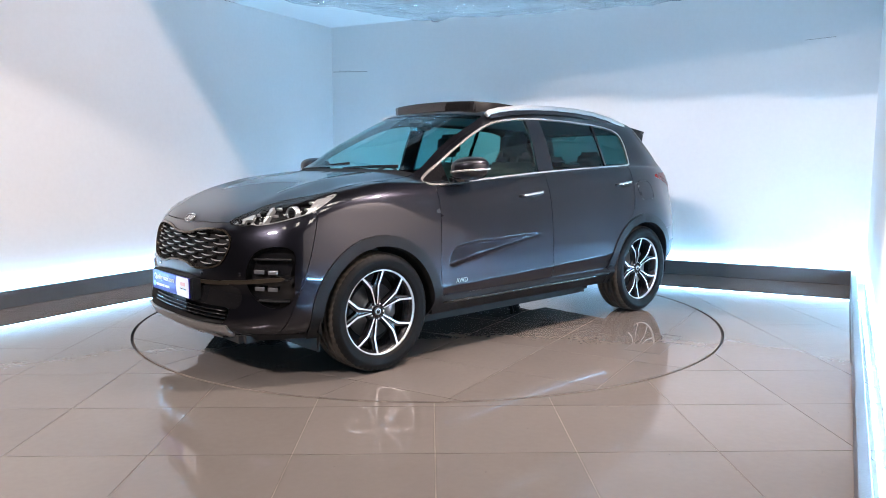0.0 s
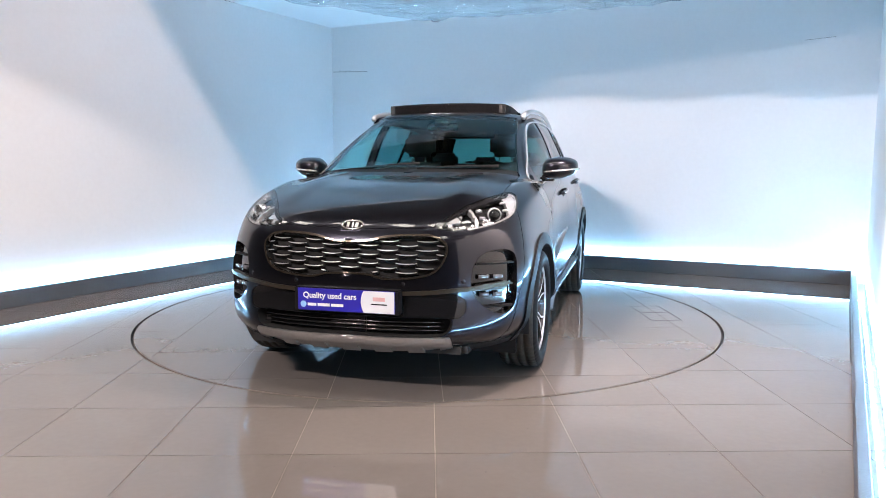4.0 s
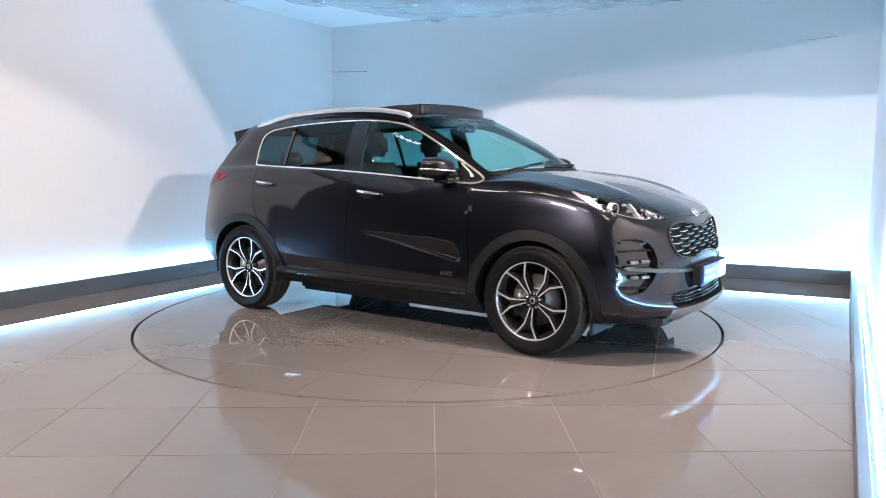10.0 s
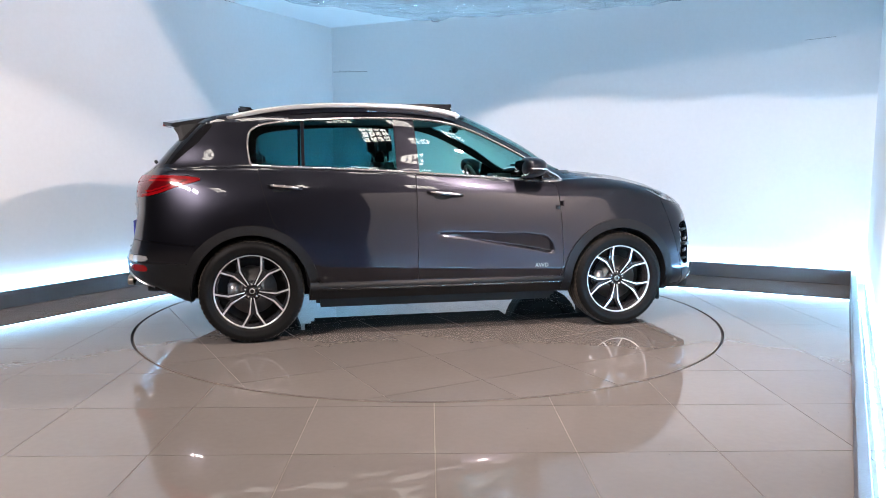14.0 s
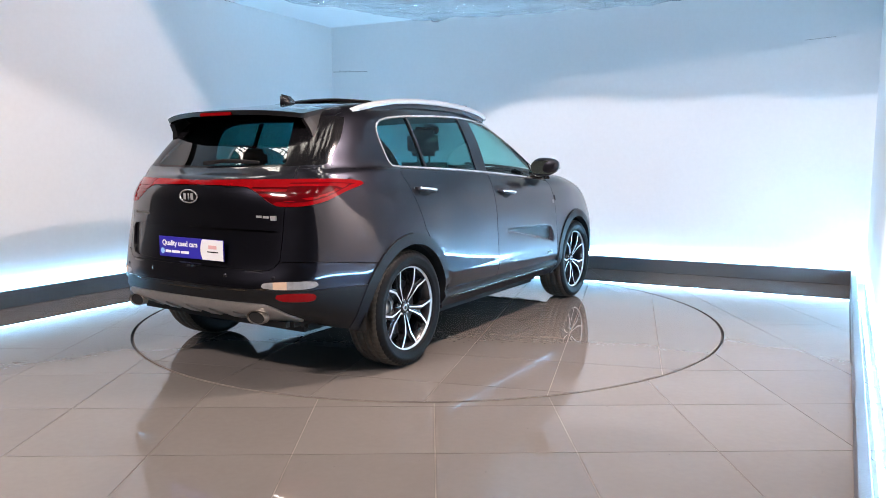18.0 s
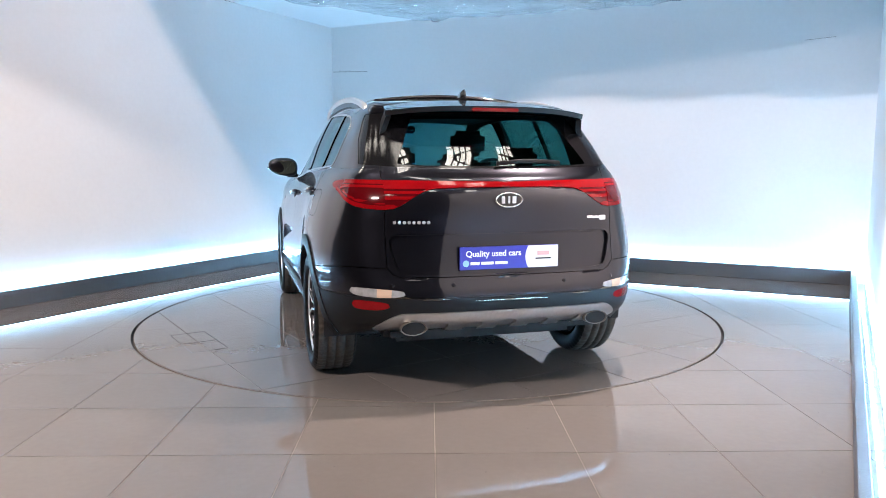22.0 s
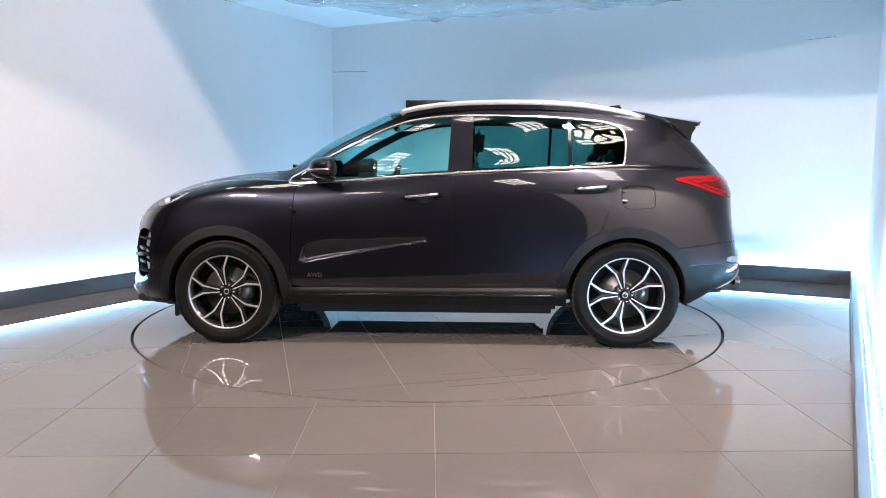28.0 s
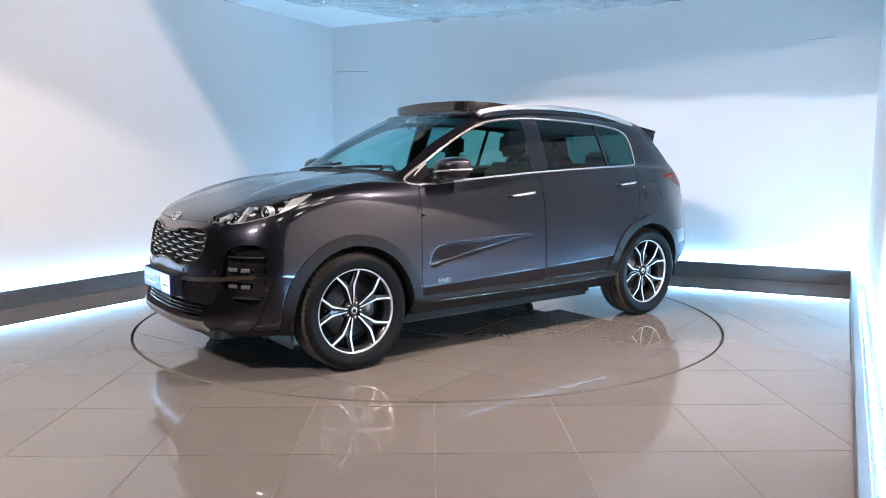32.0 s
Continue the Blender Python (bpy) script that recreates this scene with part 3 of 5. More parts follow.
def soft_poly(pts, n=4):
    """A closed outline with its corners rounded: Chaikin's cutting."""
    P = [tuple(p) for p in pts]
    for _ in range(n):
        Q = []
        for i in range(len(P)):
            a, b = P[i], P[(i + 1) % len(P)]
            Q += [(a[0] * .75 + b[0] * .25, a[1] * .75 + b[1] * .25), (a[0] * .25 + b[0] * .75, a[1] * .25 + b[1] * .75)]
        P = Q
    return P


X = lambda D: D[:, 0]
Y = lambda D: D[:, 1]
Z = lambda D: D[:, 2]
ST = lambda D: D[:, 3]
RG = lambda D: D[:, 4]
XY = lambda D: D[:, 0] - D[:, 1]
NXY = lambda D: -D[:, 0] - D[:, 1]


def panel_mesh(name, sk, lift=0.0, hem=0.014, sides=(1,), smooth=True, gap=0.0):
    """A mesh of a skin piece: lifted along its normals, with a hem turned in round its rim. sides: 1 left, -1 right."""
    used = sorted({i for f in sk.F for i in f})
    at = {i: k for k, i in enumerate(used)}
    P = sk.D[used][:, :3].copy()
    F = [tuple(at[i] for i in f) for f in sk.F]
    # weld points that coincide
    keys, remap, Q = {}, [], []
    for p in P:
        k = (round(p[0], 5), round(p[1], 5), round(p[2], 5))
        if k not in keys:
            keys[k] = len(Q)
            Q.append(p)
        remap.append(keys[k])
    P = np.array(Q)
    G = []
    for f in F:
        h = []
        for i in f:
            j = remap[i]
            if not h or h[-1] != j:
                h.append(j)
        if len(h) > 1 and h[0] == h[-1]:
            h.pop()
        if len(h) > 2 and len(set(h)) == len(h):
            G.append(tuple(h))
    F = G
    N = np.zeros_like(P)
    for f in F:
        a = P[list(f)]
        c = a.mean(0)
        n = np.zeros(3)
        for k in range(len(f)):
            n += np.cross(a[k] - c, a[(k + 1) % len(f)] - c)
        for i in f:
            N[i] += n
    ln = np.linalg.norm(N, axis=1)
    N /= np.where(ln > 0, ln, 1)[:, None]
    mid = np.abs(P[:, 1]) < 1e-5
    N[mid, 1] = 0
    count = {}
    for f in F:
        for k in range(len(f)):
            e = (f[k], f[(k + 1) % len(f)])
            count[e] = count.get(e, 0) + 1
    rim = [e for e in count if (e[1], e[0]) not in count]
    rim = [e for e in rim if not (mid[e[0]] and mid[e[1]])]
    if gap:
        move, cnt = {}, {}
        for a, b in rim:
            d = P[b] - P[a]
            l = np.linalg.norm(d)
            if l < 1e-7:
                continue
            inn = np.cross(N[a] + N[b], d)
            inn /= max(np.linalg.norm(inn), 1e-9)
            for i in (a, b):
                move[i] = move.get(i, 0) + inn
        for i, m in move.items():
            m = m / max(np.linalg.norm(m), 1e-9) * gap
            if mid[i]:
                m[1] = 0
            P[i] = P[i] + m
    P = P + N * lift
    vs, fs = [], []
    both = len(sides) == 2
    for sd in sides:
        b = len(vs)
        k = np.array([1, sd, 1.0])
        vs += [tuple(p * k) for p in P]
        fs += [tuple(i + b for i in (f if sd > 0 else f[::-1])) for f in F]
        if hem:
            low = {}
            top = {}
            for e in rim:
                for i in e:
                    if i not in low:
                        low[i] = len(vs)
                        vs.append(tuple((P[i] - N[i] * hem) * k))
                        top[i] = len(vs)
                        vs.append(tuple(P[i] * k))
            for a, c in rim:
                q = (top[a], low[a], low[c], top[c])
                fs.append(q if sd > 0 else q[::-1])
    me = mesh_of(name, vs, fs, smooth)
    if both:
        bm = bmesh.new()
        bm.from_mesh(me)
        centre = [v for v in bm.verts if abs(v.co.y) < 1e-4]
        bmesh.ops.remove_doubles(bm, verts=centre, dist=2e-4)
        bm.to_mesh(me)
        bm.free()
        if smooth:
            me.polygons.foreach_set("use_smooth", [True] * len(me.polygons))
    return me


car = thing("car", None, None, "dark grey metallic sport utility car with silver roof rails", "car")
BODY = Matrix.Translation(CAR_OFF)


def car_part(name, me, material, label="", parent=None):
    ob = part(name, me, material, parent or car, label)
    if parent is None:
        ob.matrix_local = BODY.copy()
    return ob


def both_sides(name, sk, material, label="", lift=0.0, hem=0.014, parents=(None, None), gap=0.0):
    """The same panel on the left and on the right of the car."""
    return [car_part(name, panel_mesh(name, sk, lift, hem, (sd,), gap=gap), material, label, parents[k]) for k, sd in enumerate((1, -1))]


def whole(name, sk, material, label="", lift=0.0, hem=0.014, parent=None, gap=0.0):
    return car_part(name, panel_mesh(name, sk, lift, hem, (1, -1), gap=gap), material, label, parent)


D0, F0 = body_skin()
skin = Skin(D0, F0)


def scored(sk, g):
    """The same skin with edges laid in along g = 0."""
    a, b = carve(sk, g)
    return Skin(a.D, a.F + b.F)


# doors: a sunk blade behind the front wheel, and a lower band that turns under above the sill
# the blade's outline and slope are shaped after a dark reflection on the doors
BLADE = soft_poly([(0.800, 0.560), (0.808, 0.600), (0.775, 0.680), (0.66, 0.704), (0.30, 0.715), (-0.05, 0.722), (-0.05, 0.716), (0.20, 0.678), (0.45, 0.632), (0.70, 0.588)], 2)
band_edge = lambda D: np.interp(D[:, 0], (-0.93, -0.86, -0.2, 0.5, 0.82), (0.530, 0.505, 0.480, 0.455, 0.445))
for grow in (0.016, 0.004, 0.0, -0.004, -0.010, -0.016):
    skin = scored(skin, inside_poly(BLADE, X, Z, grow))
for rise in (0.014, 0.004, -0.006):
    skin = scored(skin, lambda D: np.minimum(D[:, 2] - band_edge(D) - rise, np.minimum(D[:, 0] + 0.95, 0.9 - D[:, 0])))
depth_in = inside_poly(BLADE, X, Z)(skin.D)
bx, bz = skin.D[:, 0], skin.D[:, 2]
on_flank = np.clip((0.90 - bx) / 0.05, 0, 1) * np.clip((bx + 0.97) / 0.06, 0, 1) * (skin.D[:, 1] > 0.6)
sunk = np.minimum(0.004 + 0.30 * np.clip(0.720 - bz, 0, 1), 3.0 * np.clip(depth_in + 0.003, 0, 1)) * (depth_in > -0.004)
sunk += 0.0012 * np.clip(1 - np.abs(depth_in) / 0.016, 0, 1)
under = 0.34 * np.clip(band_edge(skin.D) + 0.004 - bz, 0, 0.2) * np.clip((bz - 0.372) / 0.020, 0, 1)
skin.D[:, 1] -= (sunk + under) * on_flank
D0, F0 = skin.D.copy(), list(skin.F)
GAP = 0.0022
WB = 1.335
HUB_Z = 0.352
arch = lambda r: (lambda D: np.where((np.abs(D[:, 1]) > 0.5), np.maximum(r - np.hypot(D[:, 0] - WB, D[:, 2] - HUB_Z), r - np.hypot(D[:, 0] + WB, D[:, 2] - HUB_Z)), -1.0))
_, skin = carve(skin, arch(0.388))
arch_skin, skin = carve(skin, arch(0.452))

# side windows
DLO = soft_poly([(-1.318, 1.200), (-1.325, 1.215), (-1.345, 1.37), (-1.315, 1.462), (-1.12, 1.500), (-0.70, 1.525), (-0.29, 1.534), (0.0, 1.517), (0.20, 1.475), (0.50, 1.335), (0.80, 1.165), (0.93, 1.093), (0.80, 1.083), (0.30, 1.122), (-0.24, 1.158), (-0.80, 1.184)], 2)
side_zone = lambda D: np.minimum(D[:, 3] - 3.6, 10.9 - D[:, 3])
both_g = lambda f, g: (lambda D: np.minimum(f(D), g(D)))
dlo_all, skin = carve(skin, both_g(inside_poly(DLO, X, Z, 0.0105), side_zone))
dlo, dlo_trim = carve(dlo_all, inside_poly(DLO, X, Z))
win_front, rest = carve(dlo, lambda D: D[:, 0] - (-0.165 - 0.06 * (D[:, 2] - 1.2)))
pillar, win_rear = carve(rest, lambda D: D[:, 0] - (-0.325 - 0.02 * (D[:, 2] - 1.2)))
win_back, rest = carve(win_rear, lambda D: -0.985 - D[:, 0])
quarter_bar, win_rear = carve(rest, lambda D: -0.962 - D[:, 0])
# a dark sail behind the mirror foot
sail, win_front = carve(win_front, lambda D: D[:, 0] - 0.70)

# windscreen and rear window
screen, skin = carve(skin, lambda D: np.minimum(np.minimum(D[:, 4] - 7.1, 8.95 - D[:, 4]) * 0.2, (3.35 - D[:, 3]) * 0.12))
RWIN = soft_poly([(-0.3, 1.190), (0.30, 1.192), (0.54, 1.200), (0.80, 1.215), (0.82, 1.29), (0.75, 1.475), (0.40, 1.50), (-0.3, 1.50)], 2)
rear_zone = lambda D: np.interp(D[:, 2], (1.19, 1.242, 1.295, 1.344, 1.44, 1.54), (-1.85, -1.80, -1.74, -1.68, -1.60, -1.53)) - D[:, 0]
rwin_all, skin = carve(skin, both_g(inside_poly(RWIN, Y, Z), rear_zone))
rwin, rwin_edge = carve(rwin_all, lambda D: np.minimum(inside_poly(RWIN, Y, Z)(D) - 0.012, 0.515 - 0.5 * (D[:, 2] - 1.25) - D[:, 1]))
cowl, skin = carve(skin, lambda D: np.minimum(np.minimum(D[:, 4] - 6.86, 7.1 - D[:, 4]) * 0.2, (3.35 - D[:, 3]) * 0.12))

# lamps
HEAD = soft_poly([(0.735, 1.062), (0.95, 1.040), (1.12, 1.018), (1.28, 0.992), (1.43, 0.950), (1.62, 0.893), (1.56, 0.872), (1.36, 0.874), (1.20, 0.890), (1.06, 0.916), (0.92, 0.945), (0.84, 0.985)], 2)
front_zone = lambda D: D[:, 0] - 1.2
head, skin = carve(skin, both_g(inside_poly(HEAD, XY, Z), front_zone))
TAIL = soft_poly([(0.775, 1.112), (1.0, 1.062), (1.12, 1.018), (1.28, 0.992), (1.46, 0.985), (1.54, 0.995), (1.68, 1.080), (1.76, 1.094), (2.4, 1.099), (2.4, 1.118), (1.28, 1.133), (1.0, 1.133)], 2)
back_zone = lambda D: -1.4 - D[:, 0]
tail_all, skin = carve(skin, both_g(inside_poly(TAIL, NXY, Z), back_zone))
tail_strip, tail = carve(tail_all, lambda D: 0.42 - D[:, 1])
tail_inner, tail_outer = carve(tail, lambda D: 0.615 - D[:, 1])

# nose openings
GRILLE = soft_poly([(-0.2, 0.838), (-0.09, 0.806), (0.09, 0.806), (0.20, 0.838), (0.42, 0.846), (0.50, 0.815), (0.515, 0.765), (0.475, 0.675), (0.40, 0.642), (0.20, 0.624), (0.12, 0.655), (-0.12, 0.655), (-0.2, 0.624)], 2)
nose_zone = lambda D: D[:, 0] - 1.75
grille_all, skin = carve(skin, both_g(inside_poly(GRILLE, Y, Z, 0.010), nose_zone))
grille_hole, grille_frame = carve(grille_all, inside_poly(GRILLE, Y, Z))
FOG = soft_poly([(0.66, 0.745), (0.76, 0.775), (0.835, 0.755), (0.845, 0.62), (0.838, 0.44), (0.74, 0.44), (0.655, 0.52), (0.63, 0.62)], 2)
fog, skin = carve(skin, both_g(inside_poly(FOG, Y, Z), nose_zone))
INTAKE = soft_poly([(-0.5, 0.435), (0.50, 0.435), (0.56, 0.425), (0.535, 0.345), (0.45, 0.335), (-0.5, 0.335)], 2)
intake, skin = carve(skin, both_g(inside_poly(INTAKE, Y, Z), nose_zone))
skid_f, skin = carve(skin, lambda D: np.minimum(np.minimum(0.332 - D[:, 2], 0.545 - D[:, 1]), D[:, 0] - 1.75))
MOUTH = soft_poly([(-0.5, 0.565), (0.40, 0.565), (0.60, 0.55), (0.62, 0.47), (0.585, 0.41), (-0.5, 0.41)], 2)
mouth, skin = carve(skin, both_g(inside_poly(MOUTH, Y, Z), nose_zone))

# tail openings
RECESS = soft_poly([(-0.5, 0.862), (0.58, 0.862), (0.612, 0.850), (0.575, 0.70), (0.54, 0.668), (-0.5, 0.664)], 2)
recess, skin = carve(skin, both_g(inside_poly(RECESS, Y, Z), back_zone))
REV = soft_poly([(1.42, 0.600), (1.60, 0.592), (1.655, 0.578), (1.62, 0.556), (1.30, 0.556), (1.20, 0.575), (1.22, 0.600)], 2)
rev, skin = carve(skin, both_g(inside_poly(REV, NXY, Z), back_zone))
REFL = soft_poly([(1.56, 0.534), (1.24, 0.540), (1.22, 0.50), (1.30, 0.488), (1.52, 0.492)], 2)
refl, skin = carve(skin, both_g(inside_poly(REFL, NXY, Z), back_zone))
SKID = soft_poly([(-0.5, 0.480), (0.52, 0.482), (0.60, 0.465), (0.685, 0.385), (0.64, 0.37), (-0.5, 0.37)], 1)
skid_r, skin = carve(skin, both_g(inside_poly(SKID, Y, Z), back_zone))

def toothed(sk, centres, top):
    """Split a skid plate into its face and its row of shallow notches."""
    def g(D):
        d = np.min([np.abs(D[:, 1] - c) for c in centres], axis=0)
        return np.minimum(0.042 - d, top - D[:, 2])
    return carve(sk, g)


notch_r, skid_r = toothed(skid_r, (0.0, 0.18, 0.36), 0.432)
notch_f, skid_f = toothed(skid_f, (0.09, 0.27, 0.44), 0.285)

# black lower cladding
cl_top = lambda D: np.where(D[:, 0] > 1.5, 0.285, np.where(D[:, 0] < -1.5, 0.552 + 0.0 * D[:, 0], 0.392))
cladding, skin = carve(skin, lambda D: cl_top(D) - D[:, 2])
clad_front, rest = carve(cladding, lambda D: D[:, 0] - WB)
clad_rear, clad_sill = carve(rest, lambda D: -WB - D[:, 0])

# roof
roof_all, skin = carve(skin, lambda D: D[:, 4] - 9.12)
sunroof, roof_paint = carve(roof_all, lambda D: np.minimum(np.minimum(0.50 - D[:, 1], D[:, 0] + 1.08), 1.0))

# bonnet, bumpers, wings, doors, tailgate
bonnet, skin = carve(skin, lambda D: np.minimum(np.minimum(0.716 - 0.03 * np.abs(D[:, 0] - 1.4) - D[:, 1], D[:, 0] - 0.85), np.minimum(7.0 - D[:, 4], (D[:, 2] - (0.876 + 0.02 * D[:, 1])) * 4)))
front_bumper, skin = carve(skin, lambda D: D[:, 0] - (1.715 - 0.35 * (D[:, 2] - 0.9)))
rear_of = lambda D: np.interp(D[:, 2], (0.38, 0.60, 0.82, 1.01, 1.17), (-0.86, -1.02, -1.18, -1.24, -1.279))
front_of = lambda D: np.interp(D[:, 2], (0.38, 0.49, 0.78, 1.09), (0.86, 0.885, 0.872, 0.850))
belt = lambda D: np.interp(D[:, 0], (-1.30, -0.24, 0.30, 0.84), (1.187, 1.14, 1.104, 1.066))
low = lambda D: belt(D) - D[:, 2]
door_f, skin = carve(skin, lambda D: np.minimum(np.minimum(low(D), front_of(D) - D[:, 0]), D[:, 0] + 0.197))
door_r, skin = carve(skin, lambda D: np.minimum(np.minimum(low(D), -0.197 - D[:, 0]), D[:, 0] - rear_of(D)))
wing, skin = carve(skin, lambda D: np.minimum(D[:, 0] - 0.72, 6.95 - D[:, 4]))
FLAP = soft_poly([(-1.293, 0.935), (-1.293, 1.050), (-1.313, 1.068), (-1.485, 1.068), (-1.505, 1.050), (-1.512, 0.940), (-1.492, 0.922), (-1.318, 0.920)], 2)
tailgate, skin = carve(skin, lambda D: np.minimum(np.minimum(0.622 - 0.04 * (0.9 - D[:, 2]) ** 2 - np.clip(0.70 - D[:, 2], 0, 1) * 0.9 - D[:, 1], D[:, 2] - 0.652), -1.55 - D[:, 0]))
rear_bumper, skin = carve(skin, lambda D: np.minimum(0.700 - 0.10 * np.clip(D[:, 0] + 2.0, 0, 1) - D[:, 2], -1.55 - D[:, 0]))
quarter, frame_skin = carve(skin, lambda D: np.minimum(-0.85 - D[:, 0], 1.19 - D[:, 2]))
flap, quarter_l = carve(quarter, inside_poly(FLAP, X, Z))

LEFT_RIGHT = (1, -1)
shell_skin = joined(door_f, door_r, wing, quarter)
# a black sheet behind the panels stands in for the shade in their gaps
both_sides("gap_backing", shell_skin, LINER, "black backing painted in place of shade in the panel gaps", lift=-0.0125, hem=0)
whole("bonnet", bonnet, PAINT, "ribbed dark grey bonnet", gap=GAP)
bumper_f = whole("front_bumper", front_bumper, PAINT, gap=GAP)
bumper_r = whole("rear_bumper", rear_bumper, PAINT, gap=GAP)
gate = whole("tailgate", tailgate, PAINT, gap=GAP)
both_sides("front_wing", wing, PAINT, gap=GAP)
doors_f = both_sides("front_door", door_f, PAINT, gap=GAP)
doors_r = both_sides("rear_door", door_r, PAINT, gap=GAP)
car_part("quarter_panel", panel_mesh("quarter_panel", quarter_l, 0, 0.014, (1,), gap=GAP), PAINT)
car_part("quarter_panel", panel_mesh("quarter_panel", quarter, 0, 0.014, (-1,), gap=GAP), PAINT)
car_part("fuel_flap", panel_mesh("fuel_flap", flap, 0, 0.014, (1,), gap=GAP), PAINT)
whole("roof_frame", frame_skin, PAINT, "dark grey pillars and roof edges")
whole("roof_panel", roof_paint, PAINT)
whole("sunroof_surround", sunroof, GLOSS_BLACK, "black glass panoramic roof", hem=0.01)
for k, sd in enumerate(LEFT_RIGHT):
    fr, rr = doors_f[k], doors_r[k]
    part("window_glass", panel_mesh("window_glass", win_front, -0.004, 0, (sd,)), SIDE_GLASS, fr, "clear green-tinted glass")
    part("window_glass", panel_mesh("window_glass", win_rear, -0.004, 0, (sd,)), PRIVACY_GLASS, rr, "dark tinted privacy glass")
    part("quarter_glass", panel_mesh("quarter_glass", win_back, -0.004, 0, (sd,)), PRIVACY_GLASS, rr, "dark tinted privacy glass")
    part("window_bar", panel_mesh("window_bar", quarter_bar, 0.002, 0.02, (sd,)), GLOSS_BLACK, rr, "black window divider")
    part("pillar_cover", panel_mesh("pillar_cover", pillar, 0.001, 0.02, (sd,)), PAINT, fr, "dark satin pillar cover")
    part("mirror_sail", panel_mesh("mirror_sail", sail, 0.0, 0.01, (sd,)), GLOSS_BLACK, fr, "black sail panel")
both_sides("window_trim", dlo_trim, CHROME, "bright chrome window surround", lift=0.004, hem=0.012)
arch_front, arch_rear = carve(arch_skin, X)
both_sides("front_arch_trim", arch_front, PLASTIC, "black plastic wheel arch trim", lift=0.010, hem=0.05)
both_sides("rear_arch_trim", arch_rear, PLASTIC, "black plastic wheel arch trim", lift=0.010, hem=0.05)
both_sides("sill_trim", clad_sill, PLASTIC, "black plastic sill trim", lift=0.006, hem=0.03)
both_sides("front_valance", clad_front, PLASTIC, "black plastic lower edge", lift=0.002, hem=0.03)
whole("rear_valance", clad_rear, PLASTIC, "black lower bumper", lift=0.004, hem=0.03)
skid_front = whole("front_skid_plate", skid_f, SATIN, "satin silver skid plate", lift=0.012, hem=0.03)
skid_rear = whole("rear_skid_plate", skid_r, SATIN, "satin silver skid plate", lift=0.014, hem=0.012)
for sk, centres, parent, lift in ((notch_r, (0.0, 0.18, 0.36), skid_rear, 0.004), (notch_f, (0.09, 0.27, 0.44), skid_front, 0.003)):
    for c in centres:
        one, _ = carve(sk, lambda D: 0.06 - np.abs(D[:, 1] - c))
        if c == 0.0:
            part("notched_edge", panel_mesh("notched_edge", one, lift, 0.004, (1, -1)), SATIN, parent)
        else:
            for sd in LEFT_RIGHT:
                part("notched_edge", panel_mesh("notched_edge", one, lift, 0.004, (sd,)), SATIN, parent)
whole("bumper_mouth", mouth, GLOSS_BLACK, "black band behind the number plate", lift=-0.006, hem=0.02)
whole("windscreen", screen, SCREEN_GLASS, "clear green-tinted windscreen", lift=-0.002, hem=0)
whole("rear_window_border", rwin_edge, BLACK_GLASS, "black glass border", lift=-0.0025, hem=0)
whole("rear_window", rwin, REAR_GLASS, "dark tinted rear window", lift=-0.003, hem=0)
whole("cowl", cowl, PLASTIC, "black plastic cowl under the wipers", lift=-0.012, hem=0.02)
whole("plate_recess", recess, PAINT, "recessed number plate panel", lift=-0.016, hem=0.0, parent=None)


# ---- shapes for the car's details ----
def lathe(name, profile, n=64, notch=None, start=0.0, sweep_angle=2 * math.pi):
    """Turn a profile of (radius, y) points about the y axis. notch(i, k) may change a radius."""
    vs, fs = [], []
    closed = abs(sweep_angle - 2 * math.pi) < 1e-6
    m = n if closed else n + 1
    for i in range(m):
        a = start + sweep_angle * i / n
        for k, (r, y) in enumerate(profile):
            q = r + (notch(i, k) if notch else 0)
            vs.append((q * math.cos(a), y, q * math.sin(a)))
    c = len(profile)
    for i in range(n):
        j = (i + 1) % m
        for k in range(c - 1):
            fs.append((i * c + k, i * c + k + 1, j * c + k + 1, j * c + k))
    return mesh_of(name, vs, fs, True)


def sweep_bar(path, section, up=(0, 0, 1), ends=True, scale=None):
    """A bar of the given section (across, up) along a path."""
    P = [Vector(p) for p in path]
    U = Vector(up)
    vs, fs = [], []
    m = len(section)
    for i, p in enumerate(P):
        d = (P[min(i + 1, len(P) - 1)] - P[max(i - 1, 0)]).normalized()
        sdir = d.cross(U).normalized()
        u = sdir.cross(d).normalized()
        k = scale(i / (len(P) - 1)) if scale else 1.0
        for a, b in section:
            vs.append(p + sdir * a * k + u * b * k)
    for i in range(len(P) - 1):
        for k in range(m):
            fs.append((i * m + k, i * m + (k + 1) % m, (i + 1) * m + (k + 1) % m, (i + 1) * m + k))
    if ends:
        fs.append(tuple(range(m - 1, -1, -1)))
        fs.append(tuple(range((len(P) - 1) * m, len(P) * m)))
    bm = bmesh.new()
    bv = [bm.verts.new(v) for v in vs]
    for f in fs:
        bm.faces.new([bv[i] for i in f])
    return bm_to("bar", bm, True)


def rounded(w, h, n=3, k=0.3):
    """A rounded rectangle section."""
    r = min(w, h) * k
    pts = []
    for cx, cy, a0 in ((w / 2 - r, h / 2 - r, 0), (-w / 2 + r, h / 2 - r, 90), (-w / 2 + r, -h / 2 + r, 180), (w / 2 - r, -h / 2 + r, 270)):
        for i in range(n + 1):
            a = radians(a0 + 90 * i / n)
            pts.append((cx + r * math.cos(a), cy + r * math.sin(a)))
    return pts


